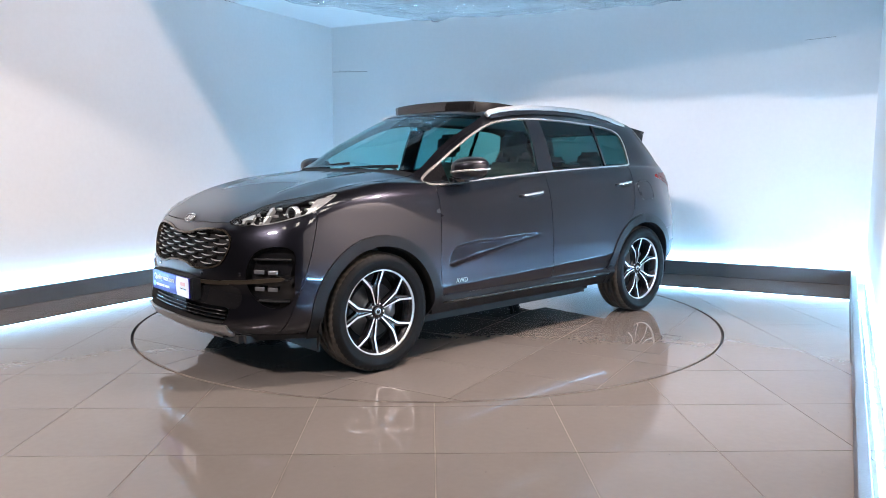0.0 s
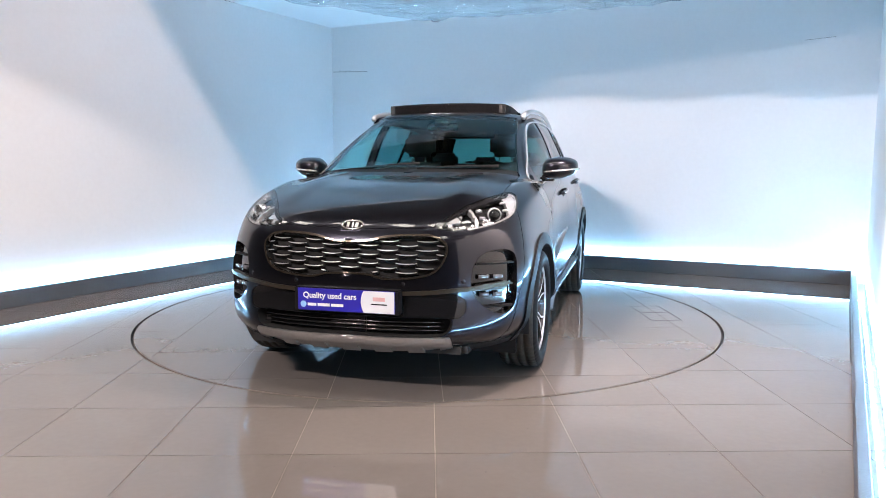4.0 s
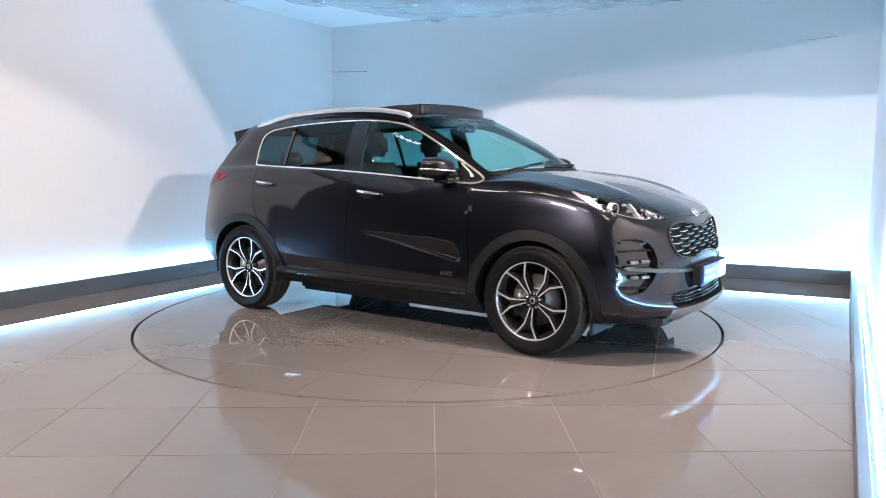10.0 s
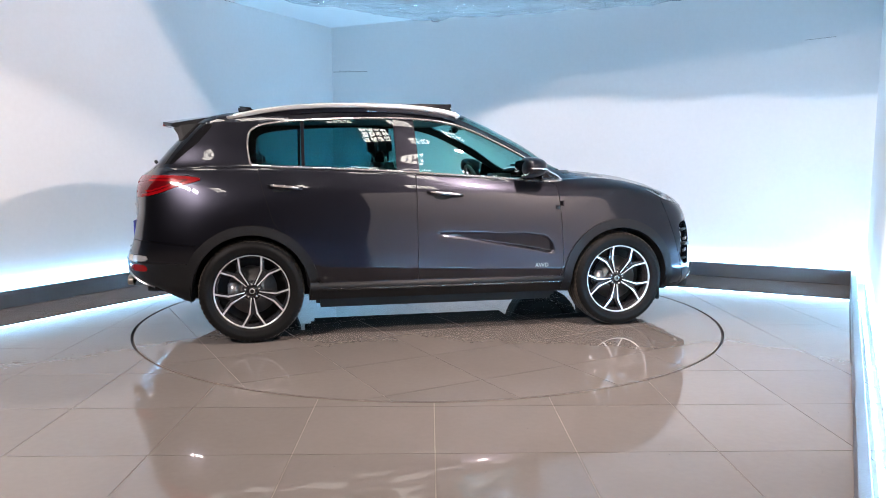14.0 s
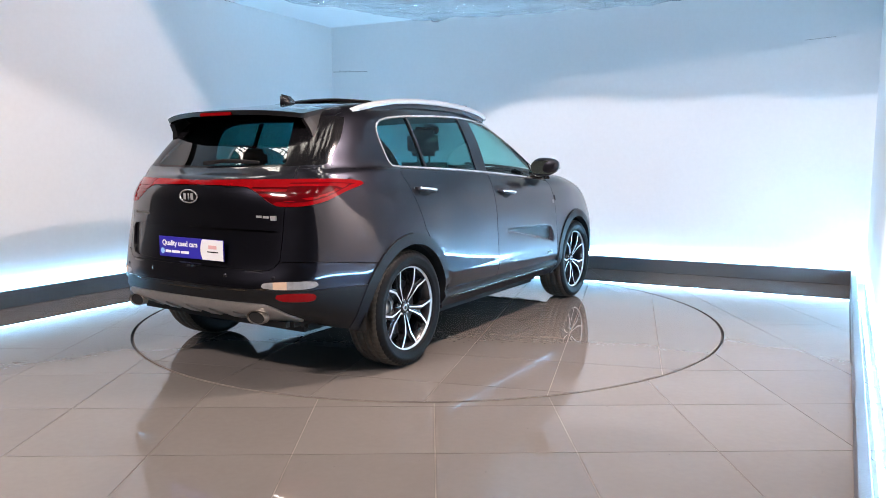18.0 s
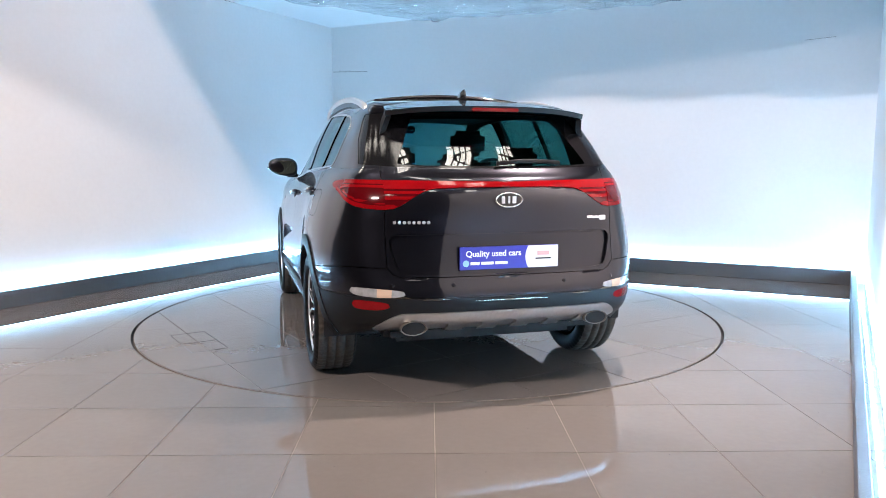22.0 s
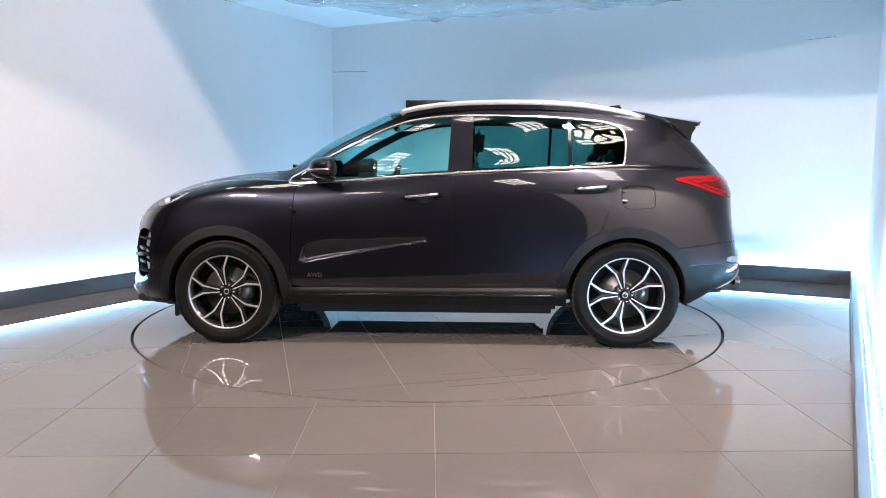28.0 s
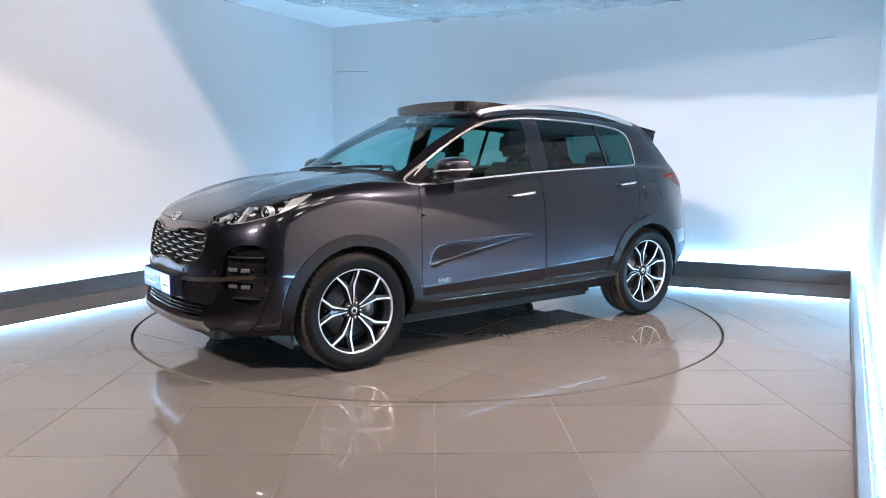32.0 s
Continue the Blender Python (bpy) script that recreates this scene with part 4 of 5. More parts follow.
def soft_box(x0, y0, z0, x1, y1, z1, bevel, segments=3, shape=None):
    bm = box_bm(x0, y0, z0, x1, y1, z1, bevel, segments)
    if shape:
        for v in bm.verts:
            v.co = Vector(shape(v.co))
    return bm_to("soft_box", bm, True)


def mirrored(me):
    """A copy of a mesh on the other side of the car."""
    m2 = me.copy()
    bm = bmesh.new()
    bm.from_mesh(m2)
    for v in bm.verts:
        v.co.y = -v.co.y
    bmesh.ops.reverse_faces(bm, faces=bm.faces)
    bm.to_mesh(m2)
    bm.free()
    return m2


def pair(name, me, material, label="", parents=(None, None)):
    a = car_part(name, me, material, label, parents[0])
    b = car_part(name, mirrored(me), None, label, parents[1])
    return a, b


def lettering(text, size, depth=0.001, spacing=1.0, bold=0.0):
    cu = bpy.data.curves.new("lettering", "FONT")
    cu.body, cu.size, cu.extrude, cu.align_x, cu.align_y = text, size, depth, "CENTER", "CENTER"
    cu.space_character = spacing
    cu.offset = bold
    ob = bpy.data.objects.new("lettering", cu)
    me = bpy.data.meshes.new_from_object(ob)
    bpy.data.objects.remove(ob)
    me.materials.clear()
    return me


def turned(me, m):
    me.transform(m)
    return me


def skin_x(sk, y, z):
    """x of the skin at y, z (nose or tail)."""
    d = (sk.D[:, 1] - abs(y)) ** 2 + (sk.D[:, 2] - z) ** 2
    k = np.argsort(d)[:6]
    w = 1 / (d[k] + 1e-6)
    return float((sk.D[k, 0] * w).sum() / w.sum())


def skin_y(sk, x, z):
    d = (sk.D[:, 0] - x) ** 2 + (sk.D[:, 2] - z) ** 2
    k = np.argsort(d)[:6]
    w = 1 / (d[k] + 1e-6)
    return float((sk.D[k, 1] * w).sum() / w.sum())


SKIN = Skin(D0, F0)
NOSE = Skin(D0[(D0[:, 0] > 1.6)], [])
TAILEND = Skin(D0[(D0[:, 0] < -1.55) & (D0[:, 4] < 9)], [])
FLANK = Skin(D0[(D0[:, 1] > 0.6) & (D0[:, 4] < 7.2)], [])

# ---- wheels ----
RIM_R, TYRE_R = 0.257, 0.351
tyre_profile = [(0.250, -0.100), (0.262, -0.112), (0.300, -0.120), (0.328, -0.112), (0.342, -0.100), (0.349, -0.084), (0.351, -0.056), (0.3435, -0.054),
                (0.3435, -0.044), (0.351, -0.042), (0.352, -0.006), (0.3440, -0.004), (0.3440, 0.006), (0.352, 0.008), (0.351, 0.042), (0.3435, 0.044),
                (0.3435, 0.054), (0.351, 0.056), (0.349, 0.084), (0.342, 0.100), (0.328, 0.112), (0.312, 0.119), (0.300, 0.1205), (0.296, 0.1185), (0.272, 0.117), (0.262, 0.113), (0.252, 0.100)]


def tread_notch(i, k):
    if k in (4, 5, 6, 17, 18, 19):
        return -0.0055 if i % 4 == 0 else 0.0
    if k in (9, 10, 13, 14):
        return -0.004 if i % 6 == 0 else 0.0
    return 0.0


tyre_me = lathe("tyre", tyre_profile, 240, tread_notch)
tyre_me.materials.append(TYRE)
tyre_me.materials.append(TREAD)
cols = len(tyre_profile) - 1
tyre_me.polygons.foreach_set("material_index", [1 if 4 <= (i % cols) <= 18 else 0 for i in range(len(tyre_me.polygons))])
rim_me = lathe("rim", [(0.235, -0.10), (0.228, -0.05), (0.222, 0.02), (0.230, 0.075), (0.243, 0.088)], 72)
lip_me = lathe("lip", [(0.243, 0.086), (0.2435, 0.0945), (0.2475, 0.0965), (0.256, 0.097), (0.2585, 0.094), (0.258, 0.088)], 72)


def spoke_strip(side):
    """One machined arm of a spoke, in the wheel's plane (r along x)."""
    pts = [(0.046, 0.0085, 0.066), (0.105, 0.0175, 0.078), (0.156, 0.0265, 0.085), (0.200, 0.0540, 0.090), (0.249, 0.0870, 0.093)]
    wid = [0.0036, 0.0042, 0.0068, 0.0072, 0.0080]
    vs, fs = [], []
    for (r, t, y), w in zip(pts, wid):
        for dw, dy in ((-w, 0.0), (w, 0.0), (w + 0.004, -0.012), (-w - 0.004, -0.012)):
            vs.append((r, y + dy, side * (t + dw)))
    for i in range(len(pts) - 1):
        for k in range(4):
            f = (i * 4 + k, i * 4 + (k + 1) % 4, i * 4 + 4 + (k + 1) % 4, i * 4 + 4 + k)
            fs.append(f if side < 0 else f[::-1])
    return vs, fs


def spoke_back():
    """The dark cast body under a spoke's two machined arms."""
    pts = [(0.040, 0.020, 0.052), (0.105, 0.026, 0.064), (0.155, 0.036, 0.072), (0.205, 0.064, 0.074), (0.247, 0.095, 0.072)]
    vs, fs = [], []
    for r, t, y in pts:
        cut = 0.0 if r < 0.16 else t - 0.028
        for sd in (-1, 1):
            vs += [(r, y, sd * cut), (r, y + 0.004, sd * t), (r, y - 0.035, sd * t), (r, y - 0.035, sd * cut)]
    for i in range(len(pts) - 1):
        for h in (0, 4):
            for k in range(4):
                a = i * 8 + h
                fs.append((a + k, a + (k + 1) % 4, a + 8 + (k + 1) % 4, a + 8 + k))
    bm = bmesh.new()
    bv = [bm.verts.new(v) for v in vs]
    for f in fs:
        try:
            bm.faces.new([bv[i] for i in f])
        except ValueError:
            pass
    return bm_to("spoke_back", bm)


def strips_mesh():
    bm = bmesh.new()
    for sd in (-1, 1):
        vs, fs = spoke_strip(sd)
        bv = [bm.verts.new(v) for v in vs]
        for i, f in enumerate(fs):
            bm.faces.new([bv[i] for i in f]).material_index = 0 if i % 4 == 0 else 1
    return bm_to("spoke", bm)


spoke_me, spoke_back_me = strips_mesh(), spoke_back()
hub_me = lathe("hub", [(0.0, 0.052), (0.058, 0.052), (0.066, 0.046), (0.070, 0.0)], 40)
cap_me = lathe("centre_cap", [(0.0, 0.068), (0.024, 0.067), (0.030, 0.064), (0.031, 0.050)], 32)
cap_ring_me = lathe("cap_badge", [(0.013, 0.0695), (0.019, 0.0695), (0.0195, 0.067)], 32)
nut_me = lathe("wheel_nut", [(0.0, 0.012), (0.006, 0.012), (0.0085, 0.009), (0.0085, 0.0)], 6)
disc_me = lathe("brake_disc", [(0.065, 0.012), (0.085, 0.012), (0.088, 0.0), (0.165, 0.0), (0.165, -0.022), (0.088, -0.022)], 64)
bell_me = lathe("wheel_back", [(0.0, -0.06), (0.235, -0.06)], 48)
caliper_me = soft_box(-0.055, -0.05, 0.105, 0.055, 0.03, 0.182, 0.012)
for me, ma in ((rim_me, DARK_ALLOY), (lip_me, MACHINED), (spoke_me, MACHINED), (spoke_back_me, DARK_ALLOY), (hub_me, DARK_ALLOY), (cap_me, GLOSS_BLACK), (cap_ring_me, SATIN), (nut_me, CHROME), (disc_me, DISC), (bell_me, UNDER), (caliper_me, SATIN)):
    me.materials.append(ma)
spoke_me.materials.append(DARK_ALLOY)
for sx, sd in ((1, 1), (1, -1), (-1, 1), (-1, -1)):
    wheel = car_part("wheel", rim_me, None, "alloy wheel with five split machined spokes on a road tyre")
    spin = {(1, 1): 138.5, (1, -1): 82.0, (-1, 1): 142.0, (-1, -1): 92.0}[(sx, sd)]
    wheel.matrix_local = Matrix.Translation(CAR_OFF) @ Matrix.Translation((sx * WB, sd * (0.803 if sx > 0 else 0.812), HUB_Z)) @ Matrix.Rotation(math.pi if sd < 0 else 0, 4, "Z") @ Matrix.Rotation(radians(spin), 4, "Y")
    part("tyre", tyre_me, None, wheel, "black road tyre with dusty tread")
    part("rim_lip", lip_me, None, wheel, "machined bright rim edge")
    part("hub", hub_me, None, wheel)
    part("centre_cap", cap_me, None, wheel, "black centre cap")
    part("cap_badge", cap_ring_me, None, wheel)
    part("backing", bell_me, None, wheel)
    part("brake_disc", disc_me, None, wheel, "bare steel brake disc").location = (0, 0.012, 0)
    c = part("brake_caliper", caliper_me, None, wheel, "silver brake caliper")
    c.matrix_local = Matrix.Rotation(radians(-spin + (-90 if sx * sd > 0 else 90) * (1 if sx > 0 else -1)), 4, "Y") @ Matrix.Translation((0, 0.0, -0.02))
    for k in range(5):
        rot = Matrix.Rotation(radians(72 * k), 4, "Y")
        part("spoke", spoke_me, None, wheel).matrix_local = rot
        part("spoke_pocket", spoke_back_me, None, wheel).matrix_local = rot
        part("wheel_nut", nut_me, None, wheel).matrix_local = rot @ Matrix.Rotation(radians(36), 4, "Y") @ Matrix.Translation((0.046, 0.052, 0))
    liner = lathe("arch_liner", [(0.404, -0.25), (0.404, 0.10)], 40, None, radians(-10), radians(200))
    l = car_part("arch_liner", liner, LINER, "black wheel arch liner")
    l.matrix_local = Matrix.Translation(CAR_OFF) @ Matrix.Translation((sx * WB, sd * 0.79, HUB_Z)) @ Matrix.Rotation(math.pi if sd < 0 else 0, 4, "Z")

# ---- dark inner structure that closes the shell ----
def dark_box(name, x0, x1, y, z0, z1, material=UNDER):
    car_part(name, bm_to(name, box_bm(x0, -y, z0, x1, y, z1, 0.03)), material, "black underbody" if material is UNDER else "")


dark_box("floor_pan", -0.90, 0.90, 0.72, 0.185, 0.45)
dark_box("engine_bay", 0.88, 1.80, 0.54, 0.205, 0.84)
dark_box("nose_structure", 1.76, 1.97, 0.62, 0.33, 0.82)
dark_box("boot_floor", -1.85, -0.88, 0.54, 0.25, 0.72)
dark_box("tail_structure", -2.02, -1.76, 0.66, 0.42, 1.0)
dark_box("front_tray", 1.55, 2.08, 0.62, 0.245, 0.262)
dark_box("rear_tray", -2.05, -1.50, 0.62, 0.33, 0.36)
for sd in LEFT_RIGHT:
    car_part("splash_shield", bm_to("splash_shield", box_bm(1.70, sd * 0.62 - 0.20, 0.165, 1.72, sd * 0.62 + 0.20, 0.34, 0.006)), PLASTIC, "black plastic splash shield")
car_part("exhaust_pipe", sweep_bar([(-1.0, 0.15, 0.22), (-1.5, 0.2, 0.24), (-1.75, 0.45, 0.27), (-2.0, 0.52, 0.36)], rounded(0.06, 0.06, 4, 0.5)), UNDER)
car_part("rear_axle", sweep_bar([(-1.335, -0.7, 0.33), (-1.335, 0.0, 0.27), (-1.335, 0.7, 0.33)], rounded(0.07, 0.07, 4, 0.5), up=(0, 0, 1)), UNDER)

# inner faces of the shell
whole("roof_lining", roof_all, HEADLINING, "grey roof lining", lift=-0.05, hem=0)
whole("pillar_lining", frame_skin, CABIN, "dark pillar linings", lift=-0.022, hem=0)
for k, sd in enumerate(LEFT_RIGHT):
    part("door_card", panel_mesh("door_card", door_f, -0.07, 0, (sd,)), CABIN, doors_f[k], "dark door card")
    part("door_card", panel_mesh("door_card", door_r, -0.07, 0, (sd,)), CABIN, doors_r[k], "dark door card")
    car_part("inner_quarter", panel_mesh("inner_quarter", quarter, -0.05, 0, (sd,)), CABIN)
whole("inner_tailgate", tailgate, CABIN, "", lift=-0.05, hem=0)

# ---- nose ----
grille = whole("grille", grille_hole, LINER, "black grille with bright wave-shaped bars", lift=-0.045, hem=-0.045)
part("grille_frame", panel_mesh("grille_frame", grille_frame, 0.006, 0.03, (1, -1)), BRONZE, grille, "dark chrome grille surround")
in_grille = inside_poly(GRILLE, Y, Z, -0.004)
for r in range(10):
    z = 0.634 + r * 0.0228
    for c in range(-3, 4):
        mid_y = (c + (0.5 if r % 2 else 0)) * 0.206
        pts = []
        for k in range(13):
            t = -1 + k / 6
            yy = mid_y + t * 0.055
            if in_grille(np.array([[2.1, abs(yy), z, 0, 0]]))[0] > 0.004:
                pts.append((skin_x(NOSE, yy, z) - 0.016, yy, z + 0.0055 * t * t - 0.003))
        if len(pts) < 4:
            continue
        part("grille_bar", sweep_bar(pts, rounded(0.012, 0.0058, 2, 0.4), scale=lambda t: 0.35 + 0.65 * math.sin(math.pi * min(max(t, 0.08), 0.92))), MACHINED, grille)
        shelf = [(q[0] - 0.016, q[1], q[2] - 0.008) for q in pts]
        part("grille_shelf", sweep_bar(shelf, rounded(0.020, 0.008, 2, 0.3)), PLASTIC, grille)
fogs = both_sides("fog_housing", fog, GLOSS_BLACK, "gloss black corner housing with fog lights", lift=-0.04, hem=-0.04)
for k, sd in enumerate(LEFT_RIGHT):
    for z, ya, yb in ((0.632, 0.665, 0.715), (0.630, 0.735, 0.775), (0.540, 0.670, 0.715), (0.538, 0.735, 0.775)):
        pts = [(skin_x(NOSE, ya + (yb - ya) * i / 4, z) - 0.020, sd * (ya + (yb - ya) * i / 4), z) for i in range(5)]
        part("fog_lamp", sweep_bar(pts, rounded(0.016, 0.024, 3, 0.4)), FOG_LENS, fogs[k], "small clear fog lamp block")
    for z in (0.700, 0.590, 0.475):
        blade = [(skin_x(NOSE, y, z) - 0.026, sd * y, z) for y in (0.655, 0.70, 0.74, 0.78, 0.815)]
        part("housing_blade", sweep_bar(blade, rounded(0.03, 0.010, 2, 0.4)), PLASTIC, fogs[k])
bar_z = lambda y: 0.540 + 0.054 * (y / 0.79) ** 1.7
bar_skin, _ = carve(SKIN, lambda D: np.minimum(np.minimum(0.0115 - np.abs(D[:, 2] - bar_z(np.clip(D[:, 1], 0, 2))), np.minimum(D[:, 1] - 0.20, 0.815 - D[:, 1])), D[:, 0] - 1.7))
both_sides("bumper_bar", bar_skin, BAR_BRONZE, "dark bronze bumper bar", lift=0.010, hem=0.03)
intake_ob = whole("lower_intake", intake, LINER, "black lower air intake", lift=-0.06, hem=-0.06)
for z in (0.365, 0.385, 0.405):
    part("intake_slat", sweep_bar([(skin_x(NOSE, y, z) - 0.03, y, z) for y in (-0.5, -0.35, -0.17, 0, 0.17, 0.35, 0.5)], rounded(0.02, 0.007, 2, 0.4)), GLOSS_BLACK, intake_ob)
part("radar_cover", bm_to("radar_cover", box_bm(2.140, -0.10, 0.338, 2.160, 0.10, 0.432, 0.006)), PLASTIC, intake_ob)

# headlamps
heads = both_sides("headlamp", head, LAMP_GREY, "clear headlamp with twin projectors", lift=-0.05, hem=-0.05)
edge_lo, _ = carve(head, lambda D: 0.012 - inside_poly(HEAD, XY, Z)(D))
drl, edge_up = carve(edge_lo, lambda D: (0.905 + (1.3 - D[:, 0] + D[:, 1]) * 0.30) - D[:, 2])
corner, _ = carve(head, lambda D: 0.925 - (D[:, 0] - D[:, 1]) - 0.6 * (D[:, 2] - 1.03))
ladder_zone, _ = carve(head, lambda D: (D[:, 0] - D[:, 1]) - 1.30)
ladder, _ = carve(ladder_zone, lambda D: np.minimum(np.sin((D[:, 2] - 0.35 * (D[:, 0] - D[:, 1])) * 2 * math.pi / 0.024) - 0.1, np.sin((D[:, 0] - D[:, 1]) * 2 * math.pi / 0.055) + 0.55) * 0.002)
front_tri, _ = carve(head, lambda D: np.minimum((D[:, 0] - D[:, 1]) - 1.40, D[:, 2] - 0.895 - 0.02))
divider, _ = carve(head, lambda D: 0.014 - np.abs((D[:, 0] - D[:, 1]) - 1.285 + 0.35 * (D[:, 2] - 0.93)))
for k, sd in enumerate(LEFT_RIGHT):
    hd = heads[k]
    part("headlamp_cover", panel_mesh("headlamp_cover", head, 0.001, 0, (sd,)), LAMP_GLASS, hd, "clear lamp cover")
    part("light_guide", panel_mesh("light_guide", drl, -0.012, 0.02, (sd,)), CLEAR_LENS, hd, "white light guide")
    part("upper_trim", panel_mesh("upper_trim", edge_up, -0.012, 0.02, (sd,)), LAMP_GREY, hd)
    part("corner_reflector", panel_mesh("corner_reflector", corner, -0.016, 0.02, (sd,)), REFLECTOR, hd, "bright corner reflector")
    part("reflector_ladder", panel_mesh("reflector_ladder", ladder, -0.018, 0.015, (sd,)), REFLECTOR, hd, "small bright reflector steps")
    part("front_reflector", panel_mesh("front_reflector", front_tri, -0.015, 0.02, (sd,)), REFLECTOR, hd, "bright front reflector")
    part("lamp_divider", panel_mesh("lamp_divider", divider, -0.014, 0.03, (sd,)), REFLECTOR, hd)
    for q, z, r in ((1.10, 0.955, 0.034),):
        d = (D0[:, 0] - D0[:, 1] - q) ** 2 + (D0[:, 2] - z) ** 2 + (D0[:, 0] < 1.2) * 9
        p = D0[np.argmin(d), :3]
        m = Matrix.Translation((p[0] - 0.030, sd * (p[1] - 0.022), p[2] - 0.008)) @ Matrix.Rotation(radians(-72 * sd), 4, "Z")
        if sd < 0:
            m = m @ Matrix.Rotation(math.pi, 4, "Z")
        lens = lathe("projector_lens", [(0.0, 0.016), (r * 0.45, 0.013), (r * 0.8, 0.004), (r * 0.9, -0.004)], 28)
        part("projector_lens", lens, GLOSS_BLACK, hd, "dark glass projector lens").matrix_local = m
        rg = lathe("projector_ring", [(r * 0.88, -0.006), (r * 0.92, 0.006), (r * 1.0, 0.007), (r * 1.12, -0.002), (r * 1.14, -0.03)], 28)
        part("projector_ring", rg, REFLECTOR, hd, "bright projector ring").matrix_local = m
    for q, z in ((0.985, 0.962), (0.960, 0.998), (1.215, 0.922), (1.200, 0.962)):
        d = (D0[:, 0] - D0[:, 1] - q) ** 2 + (D0[:, 2] - z) ** 2 + (D0[:, 0] < 1.2) * 9
        p = D0[np.argmin(d), :3]
        o = part("light_block", soft_box(-0.018, -0.006, -0.0085, 0.018, 0.006, 0.0085, 0.004, 2), SATIN, hd, "small square light block")
        o.matrix_local = Matrix.Translation((p[0] - 0.024, sd * (p[1] - 0.018), p[2] - 0.006)) @ Matrix.Rotation(radians(-62 * sd), 4, "Z")

# parking sensors
for y, z in ((0.30, 0.60), (0.60, 0.615)):
    for sd in LEFT_RIGHT:
        o = car_part("parking_sensor", lathe("parking_sensor", [(0.0, 0.004), (0.010, 0.004), (0.012, 0.0)], 20), PAINT)
        o.matrix_local = BODY @ Matrix.Translation((skin_x(NOSE, y, z), sd * y, z)) @ Matrix.Rotation(radians(-90 + sd * (8 if y < 0.5 else 35)), 4, "Z")
        o = car_part("parking_sensor", lathe("parking_sensor", [(0.0, 0.004), (0.010, 0.004), (0.012, 0.0)], 20), PAINT)
        o.matrix_local = BODY @ Matrix.Translation((skin_x(TAILEND, y, 0.615), sd * y, 0.615)) @ Matrix.Rotation(radians(90 - sd * (8 if y < 0.5 else 30)), 4, "Z")

# wipers, washer jets, bonnet badge
for y0, y1, x0, x1 in ((-0.55, 0.02, 0.985, 0.935), (0.02, 0.56, 0.985, 0.955)):
    n = 8
    pts = [(x0 + (x1 - x0) * i / n - 0.05 * abs(y0 + (y1 - y0) * i / n) ** 1.5, y0 + (y1 - y0) * i / n, 1.178 + 0.035 * (i / n) - 0.055 * abs(y0 + (y1 - y0) * i / n) ** 2) for i in range(n + 1)]
    w = car_part("wiper", sweep_bar(pts, rounded(0.012, 0.02, 2, 0.3)), PLASTIC, "black wiper resting on the screen")


def oval_badge(name, m, w, h, parent=None, label="oval chrome badge with a dark face"):
    n = 36
    face = mesh_of(name, [(w * math.cos(2 * math.pi * k / n), h * math.sin(2 * math.pi * k / n), 0.002) for k in range(n)], [tuple(range(n))])
    ob = car_part(name, face, GLOSS_BLACK, label, parent)
    ob.matrix_local = (BODY if parent is None else Matrix()) @ m
    ringp = [(w * math.cos(2 * math.pi * k / n), h * math.sin(2 * math.pi * k / n), 0.003) for k in range(n + 1)]
    part("badge_ring", sweep_bar(ringp, rounded(0.008, 0.008, 2, 0.45)), CHROME, ob)
    for i, (bx, bw) in enumerate(((-0.45, 0.13), (0.0, 0.07), (0.40, 0.15))):
        part("badge_mark", bm_to("badge_mark", box_bm((bx - bw) * w, -h * 0.5, 0.002, (bx + bw) * w, h * 0.5, 0.005, 0.001)), MACHINED, ob)
    return ob


bonnet_x = 2.072
oval_badge("bonnet_badge", Matrix.Translation((bonnet_x, 0, 0.893)) @ Matrix.Rotation(radians(90), 4, "Z") @ Matrix.Rotation(radians(48), 4, "X"), 0.058, 0.028)


def dealer_plate(m, up):
    """A dealer's show plate in place of the number plate: x across, y up."""
    base = car_part("number_plate", bm_to("plate", box_bm(-0.268, -0.058, -0.004, 0.268, 0.058, 0.003, 0.002)), PLATE_BLUE, "blue and white dealer show plate")
    base.matrix_local = BODY @ m
    n = 14
    arc = [(0.100 - 0.016 * (1 - (2 * k / n - 1) ** 2), -0.0565 + 0.113 * k / n) for k in range(n + 1)]
    vs = [(x, y, 0.0036) for x, y in arc] + [(0.266, 0.0565, 0.0036), (0.266, -0.0565, 0.0036)]
    part("white_field", mesh_of("white_field", vs, [tuple(list(range(n + 1))[::-1] + [n + 2, n + 1])]), PLATE_WHITE, base, "white end of the plate")
    part("plate_text", turned(lettering("Quality used cars", 0.0425, 0.0006, bold=0.0009), Matrix.Translation((-0.088, 0.021, 0.0042))), PRINT_WHITE, base, "white words")
    part("plate_mark", mesh_of("plate_mark", [(-0.236 + 0.017 * math.cos(2 * math.pi * k / 24), -0.026 + 0.017 * math.sin(2 * math.pi * k / 24), 0.0042) for k in range(24)], [tuple(range(24))]), PRINT_CYAN, base, "light blue round mark")
    for a, b in ((-0.212, -0.163), (-0.156, -0.088), (-0.080, -0.012)):
        part("plate_line", bm_to("plate_line", box_bm(a, -0.034, 0.0034, b, -0.019, 0.0044)), PRINT_WHITE, base)
    part("plate_emblem", bm_to("plate_emblem", box_bm(0.150, 0.006, 0.0034, 0.215, 0.026, 0.0046)), PRINT_RED, base, "faded red mark")
    part("plate_emblem_line", bm_to("plate_emblem_line", box_bm(0.140, -0.014, 0.0034, 0.226, -0.008, 0.0046)), LAMP_GREY, base)
    return base


